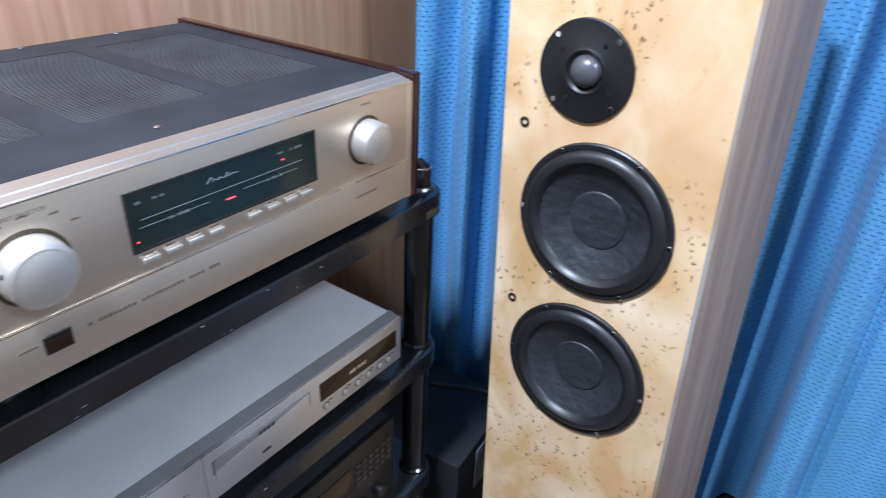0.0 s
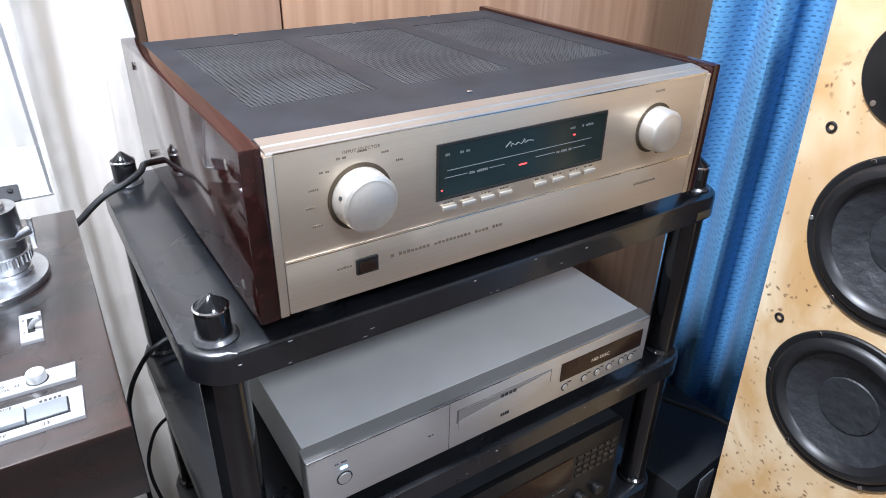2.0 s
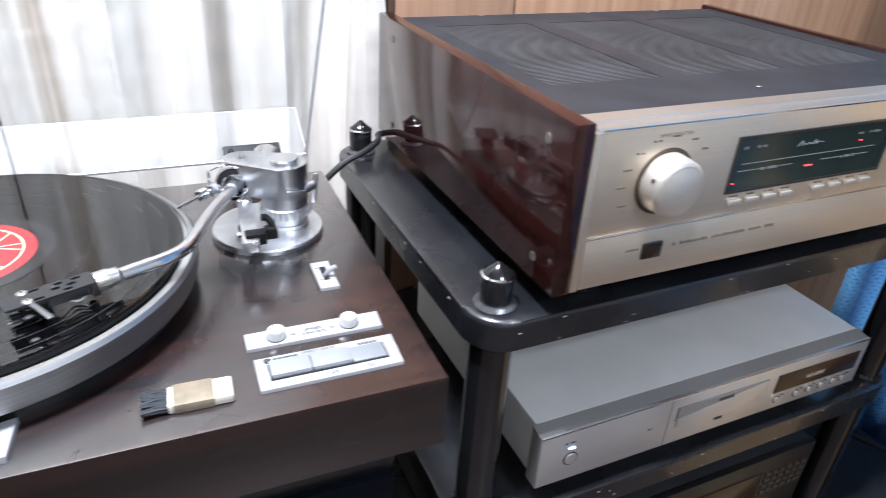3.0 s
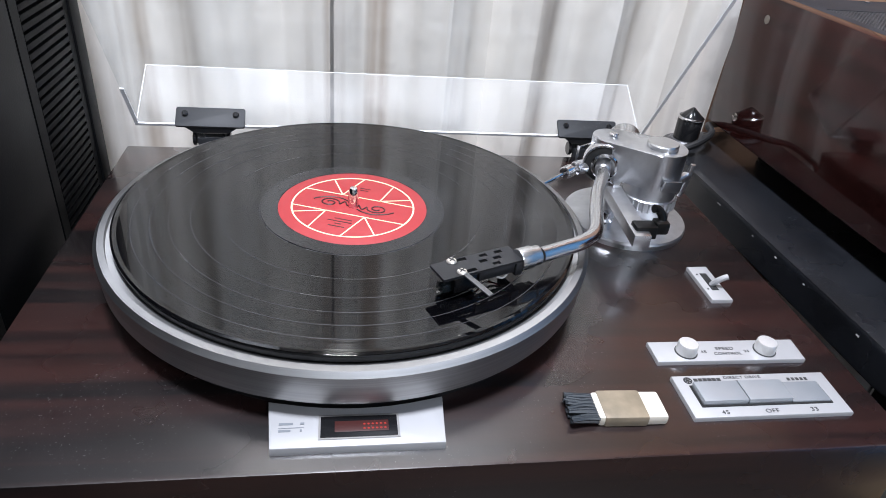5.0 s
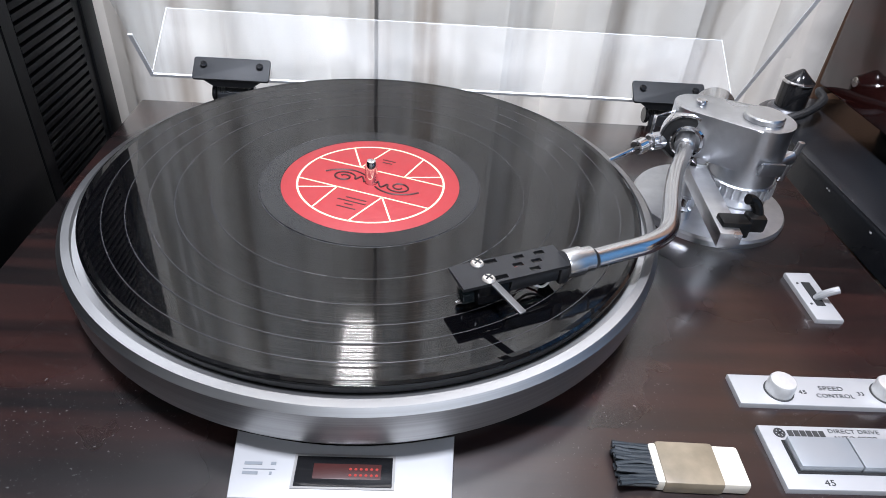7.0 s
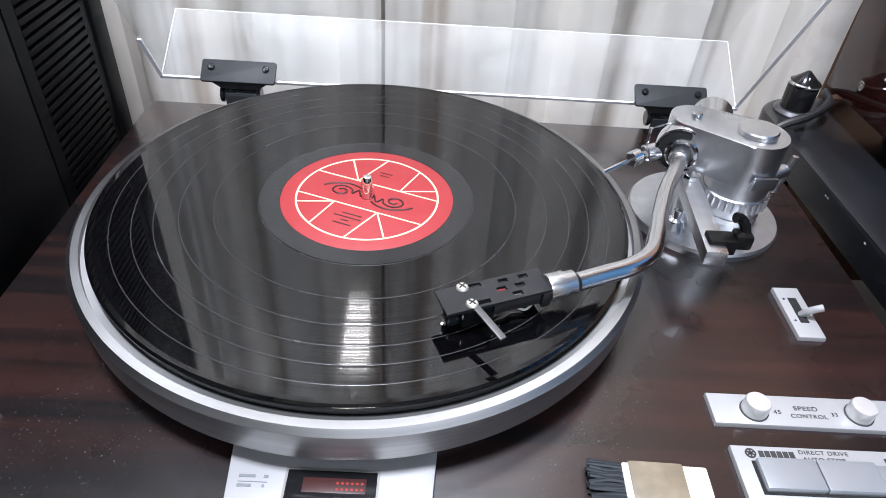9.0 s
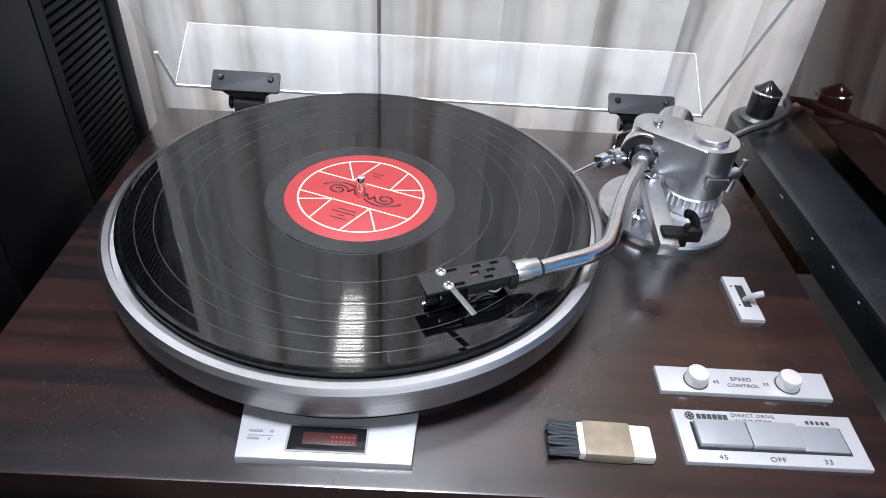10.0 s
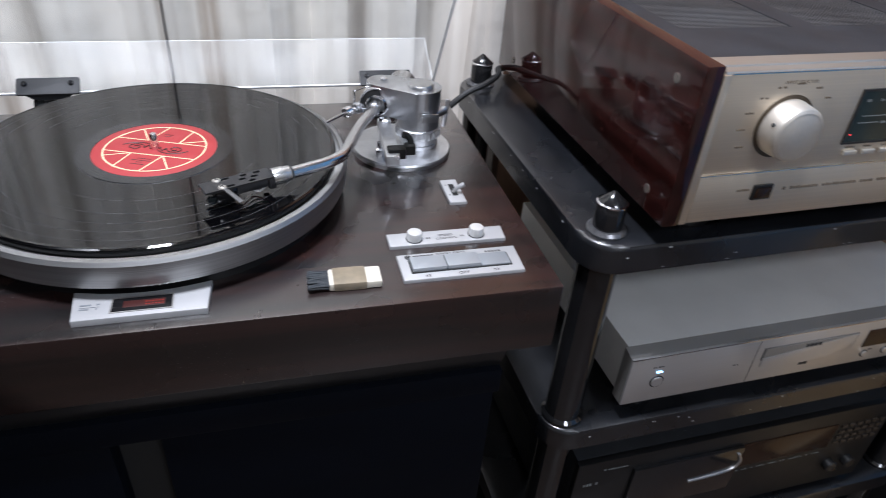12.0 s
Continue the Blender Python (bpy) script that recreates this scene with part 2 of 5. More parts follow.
def vinyl_material():
    """Glossy black vinyl, grooved round its centre."""
    m = material("black_vinyl", (0.0012, 0.0012, 0.0016), 0.03, vary=0.2, rough_vary=0.0, spec=0.65)
    t, b = m.node_tree, m.node_tree.nodes["Principled BSDF"]
    # grooves differ from ring to ring
    co = t.nodes.new("ShaderNodeTexCoord")
    flat = t.nodes.new("ShaderNodeVectorMath")
    flat.operation = "LENGTH"
    t.links.new(co.outputs["Object"], flat.inputs[0])
    n = t.nodes.new("ShaderNodeTexNoise")
    n.noise_dimensions = "1D"
    n.inputs["Scale"].default_value, n.inputs["Detail"].default_value = 700.0, 2.0
    t.links.new(flat.outputs["Value"], n.inputs["W"])
    r = t.nodes.new("ShaderNodeMapRange")
    r.inputs[1].default_value, r.inputs[2].default_value, r.inputs[3].default_value, r.inputs[4].default_value = 0.38, 0.64, 0.05, 1.0
    t.links.new(n.outputs[0], r.inputs[0])
    mx = t.nodes.new("ShaderNodeMixShader")
    t.links.new(r.outputs[0], mx.inputs[0])
    add = b
    # the two sloping walls of the groove
    level = t.nodes.new("ShaderNodeVectorMath")
    level.operation = "MULTIPLY"
    level.inputs[1].default_value = (1, 1, 0)
    t.links.new(co.outputs["Object"], level.inputs[0])
    unit = t.nodes.new("ShaderNodeVectorMath")
    unit.operation = "NORMALIZE"
    t.links.new(level.outputs[0], unit.inputs[0])
    for slope in (0.45, -0.45):
        tip = t.nodes.new("ShaderNodeVectorMath")
        tip.operation = "MULTIPLY_ADD"
        tip.inputs[1].default_value, tip.inputs[2].default_value = (slope, slope, slope), (0, 0, 1)
        t.links.new(unit.outputs[0], tip.inputs[0])
        world_way = t.nodes.new("ShaderNodeVectorTransform")
        world_way.vector_type, world_way.convert_from, world_way.convert_to = "NORMAL", "OBJECT", "WORLD"
        t.links.new(tip.outputs[0], world_way.inputs[0])
        wall = t.nodes.new("ShaderNodeBsdfGlossy")
        wall.inputs["Color"].default_value, wall.inputs["Roughness"].default_value = (0.0038, 0.0036, 0.0032, 1), 0.085
        t.links.new(world_way.outputs[0], wall.inputs["Normal"])
        more = t.nodes.new("ShaderNodeAddShader")
        t.links.new(add.outputs[0], more.inputs[0])
        t.links.new(wall.outputs[0], more.inputs[1])
        add = more
    t.links.new(b.outputs[0], mx.inputs[1])
    t.links.new(add.outputs[0], mx.inputs[2])
    t.links.new(mx.outputs[0], t.nodes["Material Output"].inputs[0])
    return m


def fabric_material():
    m = material("blue_mesh_curtain", (0.12, 0.34, 0.6), 0.85, vary=0.2, scale=(14, 14, 4), spec=0.2)
    t, b = m.node_tree, m.node_tree.nodes["Principled BSDF"]
    b.inputs["Sheen Weight"].default_value = 0.08
    uv = t.nodes.new("ShaderNodeTexCoord")
    mp = t.nodes.new("ShaderNodeMapping")
    mp.inputs["Scale"].default_value = (1, 1, 1)
    t.links.new(uv.outputs["UV"], mp.inputs[0])
    br = t.nodes.new("ShaderNodeTexBrick")
    br.inputs["Scale"].default_value = 1.0
    br.inputs["Brick Width"].default_value, br.inputs["Row Height"].default_value = 0.0115, 0.0075
    br.inputs["Mortar Size"].default_value, br.inputs["Mortar Smooth"].default_value = 0.0029, 0.2
    t.links.new(mp.outputs[0], br.inputs["Vector"])
    bp = t.nodes.new("ShaderNodeBump")
    bp.inputs["Strength"].default_value, bp.inputs["Distance"].default_value = 0.55, 0.002
    t.links.new(br.outputs["Fac"], bp.inputs["Height"])
    # the small holes show the dark behind the weave
    woven = b.inputs["Base Color"].links[0].from_socket
    hole = t.nodes.new("ShaderNodeMix")
    hole.data_type = "RGBA"
    t.links.new(br.outputs["Fac"], hole.inputs[0])
    hole.inputs[6].default_value = (0.07, 0.21, 0.4, 1)
    t.links.new(woven, hole.inputs[7])
    t.links.new(hole.outputs[2], b.inputs["Base Color"])
    t.links.new(bp.outputs[0], b.inputs["Normal"])
    return m


def sheer_material():
    """Off-white curtain, brown fold shade put in its colour, that lets part of the daylight through."""
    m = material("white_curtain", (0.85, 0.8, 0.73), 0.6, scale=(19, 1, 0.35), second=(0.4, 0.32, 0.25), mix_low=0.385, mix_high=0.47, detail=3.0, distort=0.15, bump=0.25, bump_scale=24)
    m.node_tree.nodes["Bump"].inputs["Distance"].default_value = 0.008
    t, b = m.node_tree, m.node_tree.nodes["Principled BSDF"]
    out = t.nodes["Material Output"]
    woven = b.inputs["Base Color"].links[0].from_socket
    co = t.nodes.new("ShaderNodeTexCoord")
    sep = t.nodes.new("ShaderNodeSeparateXYZ")
    t.links.new(co.outputs["Object"], sep.inputs[0])
    # the painted fold shade fades towards +x, where the cloth stays pale
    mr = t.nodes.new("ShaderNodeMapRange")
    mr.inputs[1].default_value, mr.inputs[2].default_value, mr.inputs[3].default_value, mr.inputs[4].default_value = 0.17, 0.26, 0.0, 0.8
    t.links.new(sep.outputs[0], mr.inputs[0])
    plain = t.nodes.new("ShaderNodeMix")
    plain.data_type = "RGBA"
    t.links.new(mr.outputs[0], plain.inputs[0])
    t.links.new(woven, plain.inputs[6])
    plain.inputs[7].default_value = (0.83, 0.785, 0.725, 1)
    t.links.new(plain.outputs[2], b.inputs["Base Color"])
    tr = t.nodes.new("ShaderNodeBsdfTranslucent")
    t.links.new(b.inputs["Base Color"].links[0].from_socket, tr.inputs[0])
    mx = t.nodes.new("ShaderNodeMixShader")
    mx.inputs[0].default_value = 0.12
    t.links.new(b.outputs[0], mx.inputs[1])
    t.links.new(tr.outputs[0], mx.inputs[2])
    t.links.new(mx.outputs[0], out.inputs[0])
    return m


def clear_material():
    m = bpy.data.materials.new("clear_acrylic")
    m.use_nodes = True
    t = m.node_tree
    t.nodes.remove(t.nodes["Principled BSDF"])
    clear = t.nodes.new("ShaderNodeBsdfTransparent")
    clear.inputs[0].default_value = (0.97, 0.98, 0.98, 1)
    gloss = t.nodes.new("ShaderNodeBsdfGlossy")
    gloss.inputs["Roughness"].default_value = 0.08
    b = t.nodes.new("ShaderNodeMixShader")
    b.inputs[0].default_value = 0.05
    t.links.new(clear.outputs[0], b.inputs[1])
    t.links.new(gloss.outputs[0], b.inputs[2])
    # uneven white haze painted in for the light that the lid reflects
    haze = t.nodes.new("ShaderNodeBsdfDiffuse")
    haze.inputs[0].default_value = (0.9, 0.91, 0.93, 1)
    co = t.nodes.new("ShaderNodeTexCoord")
    n = t.nodes.new("ShaderNodeTexNoise")
    n.inputs["Scale"].default_value = 14.0
    t.links.new(co.outputs["Object"], n.inputs["Vector"])
    r = t.nodes.new("ShaderNodeMapRange")
    r.inputs[1].default_value, r.inputs[2].default_value, r.inputs[3].default_value, r.inputs[4].default_value = 0.35, 0.7, 0.025, 0.085
    t.links.new(n.outputs[0], r.inputs[0])
    mx = t.nodes.new("ShaderNodeMixShader")
    t.links.new(r.outputs[0], mx.inputs[0])
    t.links.new(b.outputs[0], mx.inputs[1])
    t.links.new(haze.outputs[0], mx.inputs[2])
    t.links.new(mx.outputs[0], t.nodes["Material Output"].inputs[0])
    return m


BURL, VINYL, BLUE_FABRIC, SHEER, ACRYLIC = burl_material(), vinyl_material(), fabric_material(), sheer_material(), clear_material()


# ---- building helpers ----
def box(bm, x0, x1, y0, y1, z0, z1, bevel=0.0, m=None, segments=2):
    made = bmesh.ops.create_cube(bm, size=1.0)["verts"]
    for v in made:
        v.co = Vector((x0 + (v.co.x + 0.5) * (x1 - x0), y0 + (v.co.y + 0.5) * (y1 - y0), z0 + (v.co.z + 0.5) * (z1 - z0)))
    if bevel:
        edges = {e for v in made for e in v.link_edges}
        res = bmesh.ops.bevel(bm, geom=list(edges), offset=bevel, segments=segments, affect="EDGES", profile=0.6)
        made = list({v for f in res["faces"] for v in f.verts} | {v for v in made if v.is_valid})
    if m:
        bmesh.ops.transform(bm, matrix=m, verts=made)
    return bm


def lathe(bm, profile, m=None, segments=48):
    """Turns a profile of (radius, height) about z."""
    rings, made = [], []
    for r, z in profile:
        if r < 1e-6:
            ring = [bm.verts.new((0, 0, z))]
        else:
            ring = [bm.verts.new((r * math.cos(2 * math.pi * k / segments), r * math.sin(2 * math.pi * k / segments), z)) for k in range(segments)]
        rings.append(ring)
        made += ring
    for a, b in zip(rings, rings[1:]):
        for k in range(segments):
            n = (k + 1) % segments
            if len(a) == 1 and len(b) == 1:
                continue
            if len(a) == 1:
                f = bm.faces.new((a[0], b[n], b[k]))
            elif len(b) == 1:
                f = bm.faces.new((a[k], a[n], b[0]))
            else:
                f = bm.faces.new((a[k], a[n], b[n], b[k]))
            f.smooth = True
    if m:
        bmesh.ops.transform(bm, matrix=m, verts=made)
    bmesh.ops.recalc_face_normals(bm, faces=list({f for v in made for f in v.link_faces}))
    return bm


def rod(bm, r, a, b, segments=16, bevel=0.0):
    """A round bar from a to b, its ends eased by bevel."""
    a, b = Vector(a), Vector(b)
    length = (b - a).length
    turn = (b - a).to_track_quat("Z", "Y").to_matrix().to_4x4()
    e = bevel
    profile = [(0, 0), (r - e, 0), (r, e), (r, length - e), (r - e, length), (0, length)] if e else [(0, 0), (r, 0), (r, length), (0, length)]
    return lathe(bm, profile, Matrix.Translation(a) @ turn, segments)


def tube(bm, points, r, segments=14):
    """A bent round tube through the points, smoothed."""
    pts = [Vector(p) for p in points]
    dense = []
    for k in range(len(pts) - 1):
        p0, p1, p2, p3 = pts[max(k - 1, 0)], pts[k], pts[k + 1], pts[min(k + 2, len(pts) - 1)]
        for s in range(8):
            t = s / 8
            dense.append(0.5 * ((2 * p1) + (p2 - p0) * t + (2 * p0 - 5 * p1 + 4 * p2 - p3) * t * t + (3 * p1 - p0 - 3 * p2 + p3) * t ** 3))
    dense.append(pts[-1])
    side, rings = None, []
    for k, p in enumerate(dense):
        ahead = (dense[min(k + 1, len(dense) - 1)] - dense[max(k - 1, 0)]).normalized()
        if side is None:
            side = ahead.orthogonal().normalized()
        side = (side - ahead * side.dot(ahead)).normalized()
        up = ahead.cross(side)
        rings.append([bm.verts.new(p + r * (math.cos(a) * side + math.sin(a) * up)) for a in (2 * math.pi * n / segments for n in range(segments))])
    for a, b in zip(rings, rings[1:]):
        for n in range(segments):
            f = bm.faces.new((a[n], a[(n + 1) % segments], b[(n + 1) % segments], b[n]))
            f.smooth = True
    bm.faces.new(rings[0][::-1])
    bm.faces.new(rings[-1])
    return bm


def slab(bm, outline, z0, z1, bevel=0.0, m=None, segments=2):
    """A flat plate with the given outline (x, y), counter-clockwise."""
    low = [bm.verts.new((x, y, z0)) for x, y in outline]
    high = [bm.verts.new((x, y, z1)) for x, y in outline]
    top = bm.faces.new(high)
    bm.faces.new(low[::-1])
    n = len(outline)
    for k in range(n):
        bm.faces.new((low[k], low[(k + 1) % n], high[(k + 1) % n], high[k]))
    made = low + high
    if bevel:
        res = bmesh.ops.bevel(bm, geom=list(top.edges), offset=bevel, segments=segments, affect="EDGES", profile=0.6)
        made = list({v for v in made if v.is_valid} | {v for f in res["faces"] for v in f.verts})
    if m:
        bmesh.ops.transform(bm, matrix=m, verts=made)
    return bm


def holed(bm, outline, holes, z0, z1, m=None):
    """A plate with openings: outline and holes are loops of (x, y)."""
    edges = []
    for loop in (outline, *holes):
        vs = [bm.verts.new((x, y, z0)) for x, y in loop]
        edges += [bm.edges.new((vs[k], vs[(k + 1) % len(vs)])) for k in range(len(vs))]
    bmesh.ops.triangle_fill(bm, edges=edges, use_beauty=True)
    res = bmesh.ops.extrude_face_region(bm, geom=list(bm.faces))
    for v in res["geom"]:
        if isinstance(v, bmesh.types.BMVert):
            v.co.z = z1
    bmesh.ops.recalc_face_normals(bm, faces=bm.faces)
    if m:
        bmesh.ops.transform(bm, matrix=m, verts=bm.verts)
    return bm


def circle(x, y, r, n=64):
    return [(x + r * math.cos(2 * math.pi * k / n), y + r * math.sin(2 * math.pi * k / n)) for k in range(n)]


def rect(x0, x1, y0, y1):
    return [(x0, y0), (x1, y0), (x1, y1), (x0, y1)]


def round_rect(x0, x1, y0, y1, r, n=8):
    out = []
    for cx, cy, start in ((x1 - r, y0 + r, -90), (x1 - r, y1 - r, 0), (x0 + r, y1 - r, 90), (x0 + r, y0 + r, 180)):
        out += [(cx + r * math.cos(radians(start + 90 * k / n)), cy + r * math.sin(radians(start + 90 * k / n))) for k in range(n + 1)]
    return out


def part(name, bm, mat, parent=None, label=""):
    mesh = bpy.data.meshes.new(name)
    bm.to_mesh(mesh)
    bm.free()
    mesh.materials.append(mat)
    mesh.set_sharp_from_angle(angle=radians(33))
    ob = new(name, mesh)
    if parent:
        ob.parent = parent
    if label:
        tagged(ob, label)
    return ob


def small_print(name, bm, mat, parent):
    return tagged(part(name, bm, mat, parent), kind="stuff")


def thing(name, m, label, category, group=""):
    ob = new(name)
    ob.empty_display_size = 0.05
    ob.matrix_basis = m
    return tagged(ob, label, category, group)


def setting(name, bm, mat, label=""):
    ob = part(name, bm, mat)
    return tagged(ob, label, "", "", "structure")


def B():
    return bmesh.new()


def shade_smooth(ob):
    for p in ob.data.polygons:
        p.use_smooth = True
    return ob


def lettering(name, text, size, m, mat, parent, squeeze=1.0):
    """Words as a thin raised mesh; m places the baseline's left end, its x along the words and y up the letters."""
    data = bpy.data.curves.new(name, "FONT")
    data.body, data.size, data.extrude = text, size, 0.00008
    data.space_character = 1.1
    tmp = new(name, data)
    bpy.context.view_layer.update()
    mesh = bpy.data.meshes.new_from_object(tmp.evaluated_get(bpy.context.evaluated_depsgraph_get()))
    bpy.data.objects.remove(tmp)
    mesh.transform(m @ Matrix.Diagonal((squeeze, 1, 1, 1)))
    mesh.materials.clear()
    mesh.materials.append(mat)
    ob = new(name, mesh)
    ob.parent = parent
    return ob


# ---- the room ----
RACK = pose(0.422, -0.141, 0, 0, 0, 1.9)

setting("floor", box(B(), -1.7, 1.6, -3.2, 0.75, -0.06, 0.0), FLOOR_DARK, "dark wooden floor of a listening room")
setting("ceiling", box(B(), -1.7, 1.6, -3.2, 0.75, 2.5, 2.58), CEILING_WHITE, "white painted ceiling")
setting("wall_west", box(B(), -1.7, -1.6, -3.2, 0.6, 0, 2.5), WALL_TAN, "plain tan painted wall")
setting("wall_east", box(B(), 1.5, 1.6, -3.2, 0.6, 0, 2.5), WALL_TAN, "plain tan wall behind the blue curtain")
setting("wall_south", box(B(), -1.6, 1.5, -3.2, -3.1, 0, 2.5), WALL_TAN, "plain tan painted wall")
bm = B()
box(bm, -1.6, 1.5, 0.5, 0.6, 0, 2.5)
setting("wall_north", bm, PLASTER, "plain pale wall behind the white curtain")


def wood_wall():
    seam, left, y = 0.5863, 0.4145, 0.2975
    wall = setting("wood_panelling", box(B(), left + 0.003, 1.5, y + 0.015, y + 0.04, 0.0, 2.3), TRIM_SHADE, "teak-veneered wall panelling behind the rack")
    part("panel", box(B(), left + 0.0095, seam - 0.0015, y, y + 0.0148, 0.02, 2.3, 0.001), PANEL_DARK, wall, "darker brown veneer panel")
    part("panel", box(B(), seam + 0.0015, 1.49, y, y + 0.0148, 0.02, 2.3, 0.001), PANEL_WOOD, wall, "warm teak veneer panel")
    part("edge_trim", box(B(), left, left + 0.009, y - 0.001, y + 0.04, 0.0, 2.3, 0.002), TRIM_SHADE, wall, "brown edge strip, darkened to read as shadow")


wood_wall()


def cloth(name, path, z0, z1, folds, mat):
    """A hanging cloth along the plan's path, with folds given by a function of the run in metres: how far out of the path it swings at height z."""
    run, pts = [0.0], [Vector(p) for p in path]
    for a, b in zip(pts, pts[1:]):
        run.append(run[-1] + (b - a).length)
    total, steps, rows = run[-1], int(run[-1] / 0.004), 26
    bm = B()
    layer = bm.loops.layers.uv.new("UVMap")
    grid = []
    for k in range(steps + 1):
        s = total * k / steps
        n = max(i for i in range(len(run) - 1) if run[i] <= s + 1e-9)
        f = (s - run[n]) / (run[n + 1] - run[n])
        p, way = pts[n].lerp(pts[n + 1], f), (pts[n + 1] - pts[n]).normalized()
        normal = Vector((way.y, -way.x))
        grid.append([bm.verts.new((*(p + normal * folds(s, z0 + (z1 - z0) * j / rows)), z0 + (z1 - z0) * j / rows)) for j in range(rows + 1)])
    for k in range(steps):
        for j in range(rows):
            f = bm.faces.new((grid[k][j], grid[k + 1][j], grid[k + 1][j + 1], grid[k][j + 1]))
            f.smooth = True
            for loop, (kk, jj) in zip(f.loops, ((k, j), (k + 1, j), (k + 1, j + 1), (k, j + 1))):
                loop[layer].uv = (total * kk / steps, z0 + (z1 - z0) * jj / rows)
    return part(name, bm, mat)


def drape(s, z, seed, amount):
    """Soft flat bands with narrow creases between them, none like the next."""
    s = s + 0.008 * math.sin(2.2 * z + 7 * s + seed) + 0.05 * noise.noise(Vector((s * 4.5, z * 0.7, seed)))
    a = math.sin(2 * math.pi * s / 0.105)
    crease = -math.exp(-((s / 0.0525) % 1.0 - 0.5) ** 2 / 0.012)
    return amount * (0.9 * math.copysign(abs(a) ** 0.6, a) + 0.7 * crease * noise.noise(Vector((s * 30, z * 0.4, seed + 4))) + 0.5 * noise.noise(Vector((s * 26, z * 2.5, seed + 9))))


def white_folds(s, z):
    return drape(s, z, 2.0, 0.019)


def white_folds_other(s, z):
    return drape(s, z, 11.0, 0.019)


def blue_folds(s, z):
    """Even pleats in the corner; beside the loudspeaker one deep fold, then a broad slack lap."""
    wob = 0.01 * math.sin(2.4 * z + 5 * s)
    ease = min(1.0, 0.15 + s / 0.07)
    a = math.sin(2 * math.pi * (s + wob) / 0.088 + 1.1 * math.sin(6.1 * s))
    out = ease * 0.042 * math.copysign(abs(a) ** 0.7, a) + 0.006 * math.sin(2 * math.pi * s / 0.045 + z) + 0.003 * noise.noise(Vector((s * 10, z * 4, 8)))
    slack = min(1.0, max(0.0, (s - 0.56) / 0.06)) * min(1.0, max(0.0, (1.05 - s) / 0.1))
    deep = -0.115 * math.exp(-((s + 0.3 * wob - 0.66) / 0.03) ** 4) - 0.03 * math.exp(-((s + 0.5 * wob - 0.752) / 0.012) ** 2) + 0.03 * math.sin(2 * math.pi * (s - 0.6) / 0.36)
    return out * (1 - 0.85 * slack) + slack * deep


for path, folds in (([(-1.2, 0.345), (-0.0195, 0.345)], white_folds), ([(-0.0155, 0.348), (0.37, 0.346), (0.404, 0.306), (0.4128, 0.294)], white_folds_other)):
    tagged(cloth("white_curtain", path, 0.05, 2.3, folds, SHEER), "off-white curtain hanging in soft folds, brown fold shade painted in", "curtain", "white curtains")
tagged(cloth("blue_curtain", [(1.212, 0.145), (1.275, 0.04), (1.32, -0.1), (1.36, -0.4), (1.38, -1.3)], 0.015, 2.3, blue_folds, BLUE_FABRIC),
       "blue mesh-weave curtain hanging in deep folds in the corner", "curtain")


def ceiling_lamp(at):
    lamp = thing("ceiling_lamp", pose(at[0], at[1], 2.5), "unseen white square ceiling lamp with a shallow frame", "lamp", "ceiling lamps")
    bm = B()
    for x0, x1, y0, y1 in ((-0.29, 0.29, -0.29, -0.27), (-0.29, 0.29, 0.27, 0.29), (-0.29, -0.27, -0.27, 0.27), (0.27, 0.29, -0.27, 0.27)):
        box(bm, x0, x1, y0, y1, -0.12, 0.0)
    part("frame", bm, ALU_PALE, lamp)


ceiling_lamp(LAMP)
# unseen frame for the added second lamp
ceiling_lamp(LAMP_FAR)


# ---- hi-fi rack ----
SHELVES = (0.716, 0.478, 0.235, 0.05)
U0, U1, V0, V1 = -0.072, 0.553, 0.008, 0.417
POSTS = [(u, v) for u in (-0.0445, 0.526) for v in (0.0375, 0.3877)]


